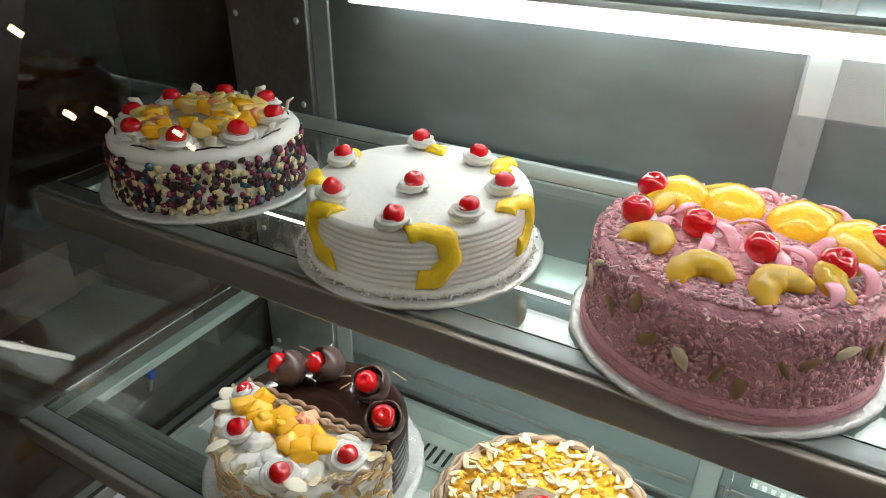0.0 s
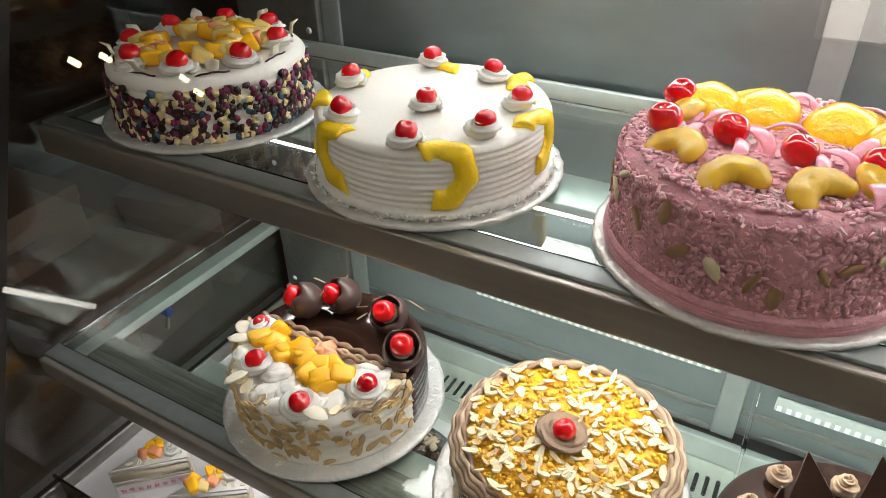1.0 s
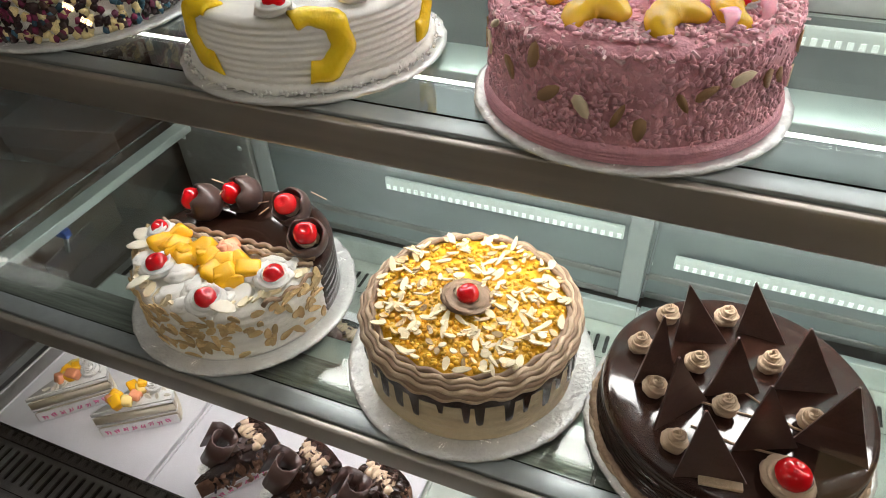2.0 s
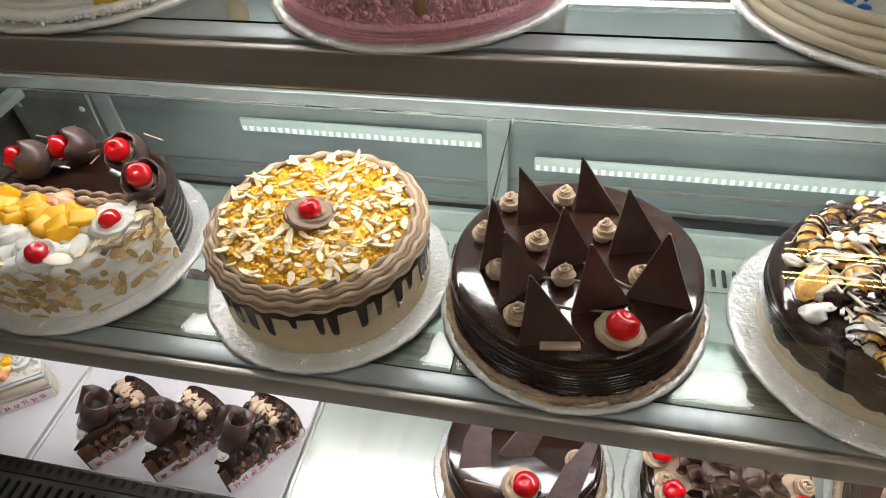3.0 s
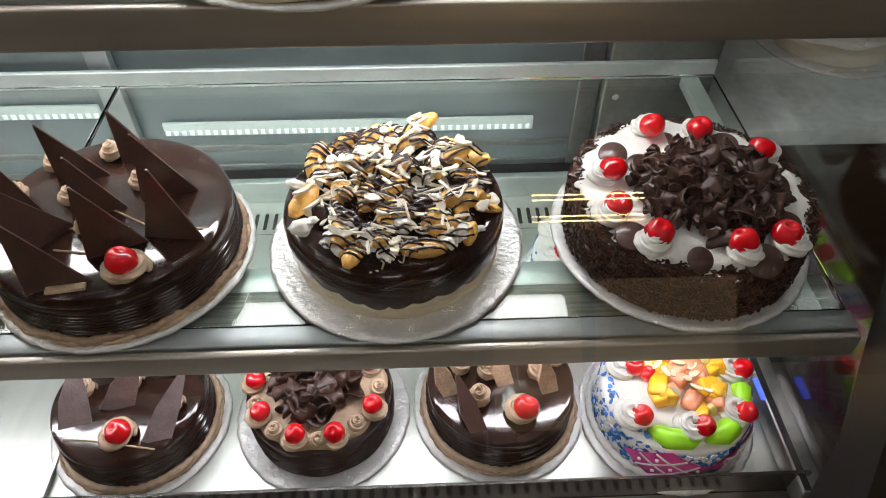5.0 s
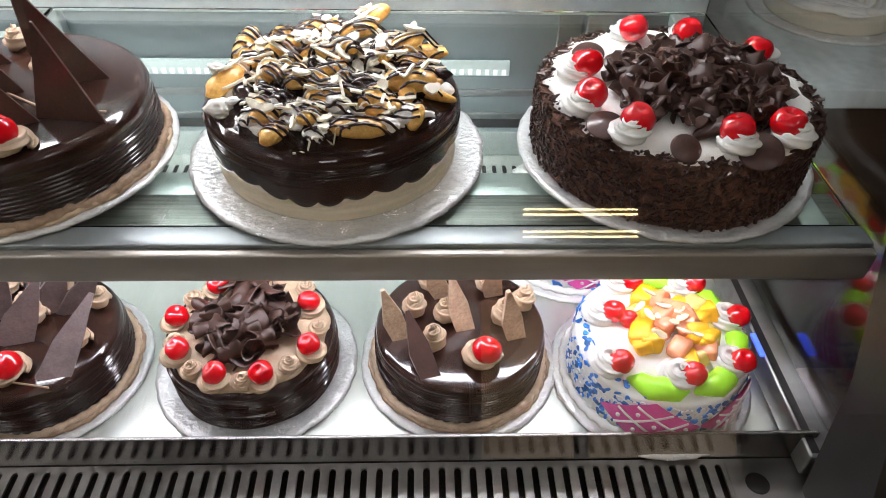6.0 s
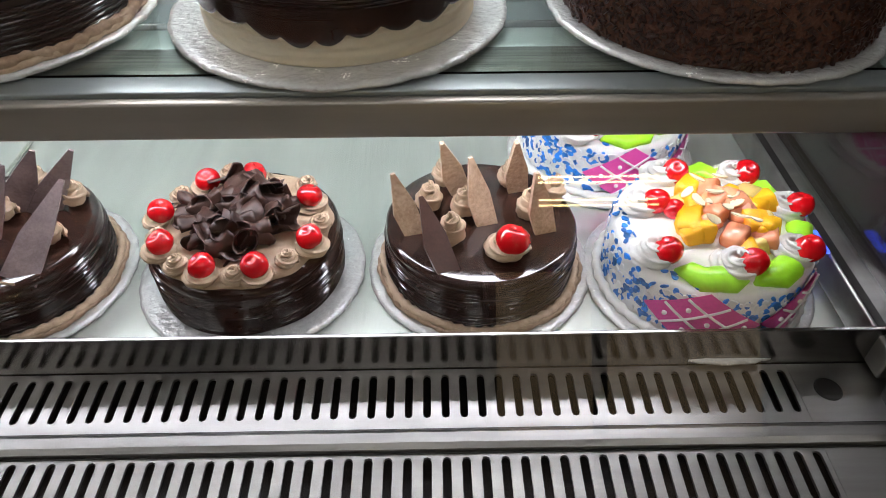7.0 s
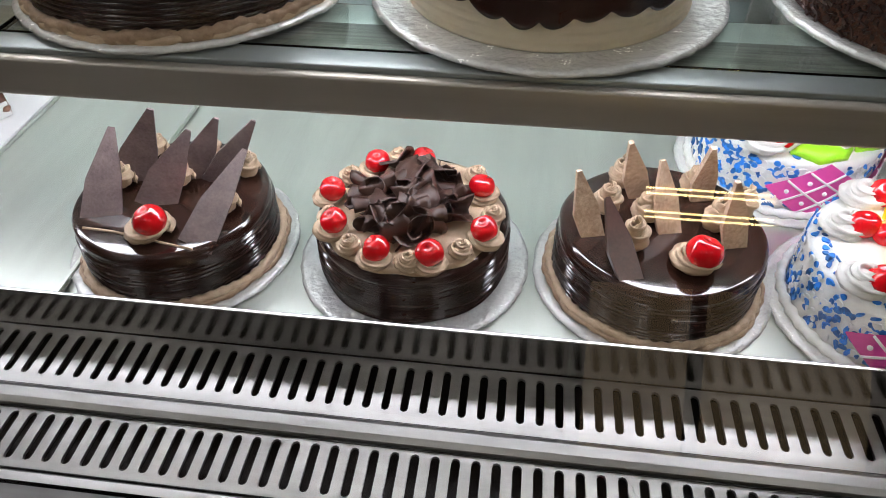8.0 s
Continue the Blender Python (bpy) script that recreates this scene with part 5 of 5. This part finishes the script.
c, h = small_choc("curl_cake", 0.303, 0.068, "small chocolate cake with a ring of cherries round chocolate curls", None, 0.090, 0.060, 13)
part("cream_top", lathe([(0, h - 0.003), (0.083, h - 0.003), (0.085, h), (0.078, h + 0.003), (0, h + 0.003)], 72, lambda a, i: (0.0015 * math.sin(13 * a), 0)), BEIGE, c, "pale coffee cream top")
for k, (px, py) in enumerate(((-0.020, -0.071), (0.026, -0.071), (0.069, -0.035), (0.062, 0.025), (0.002, 0.062), (-0.043, 0.052), (-0.064, -0.040), (-0.076, 0.004))):
    rosette(c, px * 1.04, py * 1.04, h + 0.001, 0.0150, BEIGE, rz=U(0, 90), h=0.7)
    cherry(c, px, py, h + 0.0180, 0.0124, U(-25, 25), U(-25, 25))
    a = math.atan2(py, px) + 0.38
    rosette(c, 0.076 * math.cos(a), 0.076 * math.sin(a), h + 0.001, 0.0105, BEIGE, rz=U(0, 90), h=1.2)
for i in range(36):
    px, py = disc(0.050)
    d = math.hypot(px, py) / 0.050
    size = U(0.025, 0.037)
    part("chocolate_curl", RUFFLES[i % 6], CHOC_CURL, c, at=spot(px - 0.004, py - 0.002, h + 0.012 + 0.016 * (1 - d), size, size * U(0.75, 1.05), size * U(0.6, 0.9), U(0, 360), U(-35, 35), U(0, 360)))

c, h = small_choc("chocolate_bar_cake", 0.531, 0.072, "small glossy chocolate cake with marbled chocolate bars and a cherry")
for base, tip, m in (((-0.062, -0.022), (-0.083, -0.006, 0.058), CHOC_LIGHT), ((-0.032, -0.074), (-0.058, -0.022, 0.044), CHOC_SHARD), ((-0.016, 0.040), (-0.038, 0.030, 0.066), CHOC_LIGHT),
                     ((0.006, -0.010), (-0.012, 0.012, 0.062), CHOC_LIGHT), ((0.040, 0.042), (0.032, 0.030, 0.066), CHOC_LIGHT), ((0.060, -0.022), (0.046, -0.012, 0.062), CHOC_LIGHT)):
    kite(c, (*base, h - 0.004), (tip[0], tip[1], h + tip[2]), 0.028, m, "chocolate_bar", 0.005, 0.36)
for px, py in ((-0.048, 0.014), (-0.030, 0.058), (-0.014, 0.004), (-0.028, -0.030), (0.034, 0.050), (0.048, 0.004), (0.07, 0.02)):
    rosette(c, px, py, h - 0.001, 0.0130, BEIGE, rz=U(0, 90), h=1.8)
rosette(c, 0.022, -0.052, h - 0.001, 0.0200, BEIGE, h=0.8)
cherry(c, 0.024, -0.054, h + 0.022, 0.0155, 10, 10)


def party_cake(x, y, turn):
    c = thing("party_cake", x, y, ZD, "white cake with blue flecks, pink lattice diamonds, green swirls and fruit", "cake", CAKES, rz=turn)
    board(c, 0.112)
    r, h = 0.093, 0.068
    body(c, r, h, CREAM, 0, label="white cream", wob=0.0015)
    ring(c, "piped_base", 0.098, 0.008, 0.0045, CREAM, beads=40)
    blue_flecks(c, r + 0.0003, 0.012, 0.064, 620)
    for k in range(4):
        a0 = -108 + 62 * k
        bm = bmesh.new()
        n = 8
        g = [[bm.verts.new(((r + 0.003 + 0.0015 * s) * math.cos(radians(a0) + (i / n - 0.5 + (j / n - 0.5)) * 0.54), (r + 0.003 + 0.0015 * s) * math.sin(radians(a0) + (i / n - 0.5 + (j / n - 0.5)) * 0.54),
                            0.036 + (i / n - j / n) * 0.036)) for j in range(n + 1)] for s in (0, 1) for i in range(n + 1)]
        for s in (0, 1):
            for i in range(n):
                for j in range(n):
                    q = [g[s * (n + 1) + i][j], g[s * (n + 1) + i + 1][j], g[s * (n + 1) + i + 1][j + 1], g[s * (n + 1) + i][j + 1]]
                    bm.faces.new(q)
        bmesh.ops.recalc_face_normals(bm, faces=bm.faces)
        d = part("lattice_diamond", bm, MAGENTA, c, "magenta sugar diamond with a white lattice")
        for along in (0, 1):
            for f in (0.36, 0.70):
                pts = []
                for t in range(7):
                    i, j = (t / 6, f) if along else (f, t / 6)
                    th = radians(a0) + (i - 0.5 + (j - 0.5)) * 0.54
                    pts.append(((r + 0.0052) * math.cos(th), (r + 0.0052) * math.sin(th), 0.036 + (i - j) * 0.036))
                part("lattice_line", tube_path(pts, 0.0012, 6), WHITE_SUGAR, d)
        for i, j in ((0.2, 0.2), (0.55, 0.55), (0.85, 0.85), (0.2, 0.55), (0.55, 0.2)):
            th = radians(a0) + (i - 0.5 + (j - 0.5)) * 0.54
            part("sugar_dot", CHERRY_DOT, WHITE_SUGAR, d, at=pose((r + 0.0050) * math.cos(th), (r + 0.0050) * math.sin(th), 0.036 + (i - j) * 0.036) @ Matrix.Diagonal((0.0024, 0.0024, 0.0024, 1)))
    for px, py in ((-0.025, 0.071), (0.045, 0.067), (-0.056, 0.024), (0.078, 0.016), (-0.062, -0.044), (0.007, -0.060), (0.062, -0.044)):
        rosette(c, px - 0.005, py, h - 0.002, 0.0195, CREAM, rz=U(0, 90), h=0.85)
        cherry(c, px + 0.005, py - 0.004, h + 0.0165, 0.0132, U(-25, 25), U(-25, 25))
    for deg, size in ((-58, 1.0), (-108, 1.0), (-12, 0.8), (34, 0.9), (78, 1.0), (-150, 0.35)):
        b = radians(deg)
        pts = [(0.077 * math.cos(b + t * size), 0.077 * math.sin(b + t * size), h + 0.003 + 0.003 * math.sin(t * 20)) for t in (-0.40, -0.26, -0.09, 0.09, 0.26, 0.40)]
        part("green_swirl", tube_path(pts, [q * (0.5 + 0.5 * size) for q in (0.003, 0.010, 0.0140, 0.0135, 0.010, 0.002)], 12, flat=0.7), GREEN, c)
    part("cream_top", lathe([(0.080, h - 0.003), (0.076, h + 0.003), (0.05, h + 0.007), (0, h + 0.010)], 48, lambda a, i: (0, 0.0016 * noise.noise(Vector((3 * math.cos(a), 3 * math.sin(a), i))))), CREAM, c)
    kinds = (MANGO, MANGO, PEAR, MANGO, PAPAYA, MANGO)
    for i in range(30):
        px, py = disc(0.046)
        inner = math.hypot(px, py) < 0.020
        fruit(c, px + 0.006, py + 0.002, h + 0.006 + 0.014 * max(0, 1 - math.hypot(px, py) / 0.05) + U(0, 0.003), U(0.018, 0.026), PAPAYA if inner else kinds[i % 6])
    cherry(c, -0.036, 0.010, h + 0.014, 0.0105)
    joined("top_flecks", FLAKE, [spot(d * math.cos(a), d * math.sin(a), h + 0.0006, U(0.005, 0.010), U(0.006, 0.012), 0.012, 0, 0, U(0, 180)) for a, d in [(U(2.6, 4.4), U(0.066, 0.090)) for _ in range(46)]], BLUE, c, "blue sugar flecks")
    joined("almond_flakes", FLAKE, [spot(*disc(0.036), h + 0.030 + U(0, 0.004), U(0.012, 0.018), 0.013, 0.014, U(-30, 30), U(-30, 30), U(0, 360)) for _ in range(12)], ALMOND, c, "pale almond flakes")


bm_dot = bmesh.new()
bmesh.ops.create_icosphere(bm_dot, subdivisions=2, radius=1)
CHERRY_DOT = mesh_of(bm_dot, "sugar_dot", WHITE_SUGAR)
party_cake(0.747, 0.050, 0)
party_cake(0.690, 0.268, 25)


# ---------------------------------------------------------------- trays and pastries
def tray(x0, x1, label, material):
    t = thing("tray", (x0 + x1) / 2, 0.15, ZD + 0.0008, label, "tray", "trays on the deck")
    w = (x1 - x0) / 2
    part("sheet", boxed(-w, w, -0.195, 0.195, 0, 0.003, 0.001), material, t, smooth=False)
    for s in (-1, 1):
        part("rim", boxed(min(s * w, s * (w - 0.004)), max(s * w, s * (w - 0.004)), -0.195, 0.195, 0.0035, 0.007, 0.001), material, t, smooth=False)


tray(-0.872, -0.579, "white enamel tray under cream pastries", TRAY)
tray(-0.574, -0.216, "white enamel tray under chocolate pastries", TRAY)
tray(-0.212, -0.020, "bare satin steel tray", STEEL_DECK)


def wedge_bm(length, half, z0, z1):
    bm = bmesh.new()
    n = 5
    lo, hi = [bm.verts.new((0, 0, z0))], [bm.verts.new((0, 0, z1))]
    for k in range(n + 1):
        a = radians(90 - half + 2 * half * k / n)
        lo.append(bm.verts.new((length * math.cos(a), length * math.sin(a), z0)))
        hi.append(bm.verts.new((length * math.cos(a), length * math.sin(a), z1)))
    bm.faces.new(lo[::-1]), bm.faces.new(hi)
    k = len(lo)
    for i in range(k):
        bm.faces.new((lo[i], lo[(i + 1) % k], hi[(i + 1) % k], hi[i]))
    bmesh.ops.bevel(bm, geom=list(bm.edges), offset=0.002, segments=2, affect="EDGES")
    bmesh.ops.recalc_face_normals(bm, faces=bm.faces)
    return bm


def paper(parent, length, half, h=0.020):
    """A printed paper strip along one cut side of a pastry."""
    a = radians(90 - half)
    at = pose(0, 0, 0, 0, 0, math.degrees(a))
    p = part("paper_wrap", boxed(0.004, length * 0.98, -0.0022, -0.0008, 0.001, h), WHITE_SUGAR, parent, "white paper with pink print", at=at, smooth=False)
    for i in range(8):
        x0, z0, w = 0.010 + i * 0.012, U(0.004, 0.007), U(0.003, 0.006)
        pts = [(x0 + 0.0012 * k + w * 0.4 * math.sin(k * 1.9), -0.0024, z0 + 0.0045 + 0.0045 * math.cos(k * 1.9 + i)) for k in range(7)]
        part("print_mark", tube_path(pts, 0.0009, 5), PRINT_PINK, p)


def choc_pastry(x, y, turn):
    c = thing("chocolate_pastry", x, y, ZD + 0.0042, "wedge of chocolate pastry with a curl, in pink printed paper", "pastry", "chocolate pastries on the tray", rz=turn)
    part("sponge", wedge_bm(0.118, 17, 0.0, 0.048), PASTRY, c)
    part("glaze", wedge_bm(0.117, 16.5, 0.0485, 0.056), CHOC, c)
    paper(c, 0.118, 17)
    bm = bmesh.new()
    for i in range(9):
        t = 0.018 + i * 0.0115 + U(-0.005, 0.005)
        a = radians(90 - 17)
        s = 1 if i % 2 else -1
        tube_path([(t * math.cos(a) + 0.001, t * math.sin(a), 0.052), (t * math.cos(a) + 0.0025, t * math.sin(a), 0.034), (t * math.cos(a) + 0.0022, t * math.sin(a) + 0.004 * s, U(0.014, 0.030))], [0.0042, U(0.0014, 0.0045), U(0.001, 0.0025)], 8, flat=0.8, bm=bm)
        tube_path([(-t * math.cos(a) - 0.001, t * math.sin(a), 0.052), (-t * math.cos(a) - 0.0025, t * math.sin(a), 0.036), (-t * math.cos(a) - 0.0022, t * math.sin(a) + 0.004 * s, U(0.016, 0.030))], [0.0042, U(0.0014, 0.0045), U(0.001, 0.0025)], 8, flat=0.8, bm=bm)
    tagged(part("chocolate_runs", bm, CHOC, c, "dark chocolate runs"), kind="stuff")
    edge = [(s, t) for s in (-1, 1) for t in [U(0.012, 0.112) for _ in range(42)]]
    joined("crumb_lumps", CRUMB, [spot(s * t * math.sin(radians(17)), t * math.cos(radians(17)), U(0.006, 0.050), U(0.003, 0.008), U(0.003, 0.006), U(0.003, 0.006), U(0, 90), 0, U(0, 90)) for s, t in edge], PASTRY, c, "torn chocolate crumb")
    joined("glaze_dabs", PUFF, [spot(s * t * math.sin(radians(15)), t * math.cos(radians(15)), U(0.044, 0.062), U(0.005, 0.012), U(0.004, 0.008), U(0.003, 0.006), U(-20, 20), U(-20, 20), U(0, 180)) for s, t in edge[::3]], CHOC, c, "wet chocolate dabs")
    vs, fs = curl_shape(1.1, 0.5, 1.4)
    me = bpy.data.meshes.new("chocolate_curl")
    me.from_pydata(vs, [], fs)
    me.materials.append(CHOC_SHARD)
    for p in me.polygons:
        p.use_smooth = True
    part("chocolate_curl", me, CHOC_SHARD, c, "large chocolate curl", at=pose(-0.006, 0.046, 0.076, 0, -58, 55 + U(-25, 25)) @ Matrix.Diagonal((0.034, 0.050, 0.050, 1)))
    joined("chocolate_pieces", FLAKE, [spot(U(-0.016, 0.016), U(0.06, 0.105), 0.059 + U(0, 0.006), U(0.012, 0.02), 0.016, 0.02, U(-50, 50), U(-50, 50), U(0, 180)) for _ in range(26)], CHOC_CURL, c, "chocolate shavings")
    pts = [(-0.022 + 0.044 * i / 24, 0.092 + 0.008 * math.sin(i * 1.3), 0.061 + 0.002 * math.cos(i * 1.3)) for i in range(25)]
    part("cream_swirl", tube_path(pts, 0.0058, 8), BEIGE, c)
    part("cream_dab", rosette_bm(0.010, 0.010), CREAM, c, at=pose(-0.004, 0.020, 0.056))


def cream_pastry(x, y, turn):
    c = thing("cream_pastry", x, y, ZD + 0.0042, "wedge of white cream pastry with fruit, in pink printed paper", "pastry", "cream pastries on the tray", rz=turn)
    part("sponge", wedge_bm(0.115, 17, 0.0, 0.020), IVORY, c)
    part("cream_layer", wedge_bm(0.114, 16.5, 0.0205, 0.026), CREAM, c)
    part("upper_sponge", wedge_bm(0.115, 17, 0.0265, 0.044), IVORY, c)
    part("cream_top", wedge_bm(0.116, 17.3, 0.0445, 0.054), CREAM, c)
    paper(c, 0.115, 17)
    for i in range(3):
        rosette(c, U(-0.014, 0.014), 0.096, 0.053, 0.014, CREAM, rz=U(0, 90))
    for i in range(9):
        t = U(0.035, 0.085)
        fruit(c, U(-0.22, 0.22) * t, t, 0.059 + U(0, 0.004), 0.015, (MANGO, MANGO, PAPAYA, PEAR)[i % 4])
    joined("white_flakes", FLAKE, [spot(U(-0.25, 0.25) * t, t, 0.056, 0.012, 0.010, 0.014, U(-40, 40), U(-40, 40), U(0, 180)) for t in [U(0.03, 0.11) for _ in range(20)]], WHITE_CHOC, c, "white flakes")


for px_, py_, a_ in ((-0.285, -0.036, -18), (-0.385, -0.040, -22), (-0.480, -0.040, -20), (-0.300, 0.160, -10), (-0.430, 0.165, -10)):
    choc_pastry(px_, py_, a_)
for px_, py_, a_ in ((-0.690, -0.006, -38), (-0.800, -0.020, -30), (-0.745, 0.130, -20)):
    cream_pastry(px_, py_, a_)


# ---------------------------------------------------------------- beside the case
side = thing("side_counter", -1.55, 0.35, 0, "brown laminate counter beside the display case", "counter")
part("carcass", boxed(-0.55, 0.55, -0.45, 0.55, 0.0, 0.56, 0.004), LAMINATE, side)
part("worktop", boxed(-0.57, 0.57, -0.47, 0.57, 0.5605, 0.60, 0.004), LAMINATE, side)


def carton(x, y, z, w, d, hh, turn):
    c = thing("cardboard_box", x, y, z, "brown cardboard cake box with dark script print", "box", "stacked cake boxes", rz=turn)
    part("body", boxed(-w / 2, w / 2, -d / 2, d / 2, 0.0, hh, 0.003), CARDBOARD, c)
    part("lid", boxed(-w / 2 - 0.003, w / 2 + 0.003, -d / 2 - 0.003, d / 2 + 0.003, hh * 0.75, hh + 0.003, 0.003), CARDBOARD, c)
    for s in (1, -1):
        bar = boxed(-0.07, 0.07, -0.001, 0.001, -0.011, 0.011, 0.0008)
        part("print_bar", bar, PRINT, c, "dark script print as a bar", at=pose(w / 2 + 0.0032, 0, hh * 0.4, 0, 0, 90) if s > 0 else pose(0, -d / 2 - 0.0032, hh * 0.4))


carton(-1.22, 0.30, 0.601, 0.27, 0.30, 0.13, 8)
carton(-1.50, 0.15, 0.601, 0.27, 0.30, 0.13, -6)
carton(-1.25, 0.62, 0.601, 0.27, 0.27, 0.20, 12)
carton(-1.52, 0.50, 0.601, 0.27, 0.30, 0.16, -3)
carton(-1.48, 0.22, 0.736, 0.27, 0.30, 0.13, 5)

clip = thing("hanging_key", -0.836, 0.172, 0.866, "small steel key on a blue tag hung under the shelf", "key")
part("tag", boxed(-0.012, 0.012, -0.006, 0.006, -0.004, 0.0095, 0.002), BLUE_TAPE, clip)
part("blade", boxed(-0.003, 0.003, -0.002, 0.002, -0.040, -0.0045, 0.001), STEEL, clip, at=pose(0.004, 0, 0, 0, 20, 0))

far = thing("back_counter", 1.70, 0.95, 0, "pale slate-topped counter behind the display case", "counter")
part("carcass", boxed(-0.74, 0.60, -0.40, 0.50, 0.0, 0.715, 0.004), LAMINATE, far)
part("worktop", boxed(-0.75, 0.62, -0.42, 0.52, 0.7155, 0.75, 0.003), SLATE, far)
c = thing("noodle_cake", 1.27, 0.83, 0.7505, "low cream cake topped with pale strands on a foil board", "cake")
board(c, 0.150)
body(c, 0.118, 0.030, IVORY, 0, label="ivory cream")
for i in range(16):
    a = i * 2.4
    pts = [((0.075 + 0.02 * math.sin(i)) * math.cos(a + t * 0.3) + 0.01 * math.cos(i * 3), (0.075 + 0.02 * math.sin(i)) * math.sin(a + t * 0.3), 0.033 + 0.007 * math.sin(t + i)) for t in range(12)]
    part("cream_strand", tube_path(pts, 0.006, 7), CREAM, c)

# Added strip: makes small blue glints at the right end of the deck.
glow = thing("blue_strip", 0.866, 0.06, 0.6935, "short glowing blue strip, added for the blue glints near the deck", "light strip")
part("glow_bar", boxed(-0.003, 0.003, -0.016, 0.016, 0.0, 0.003, 0.001), BLUE_GLOW, glow)
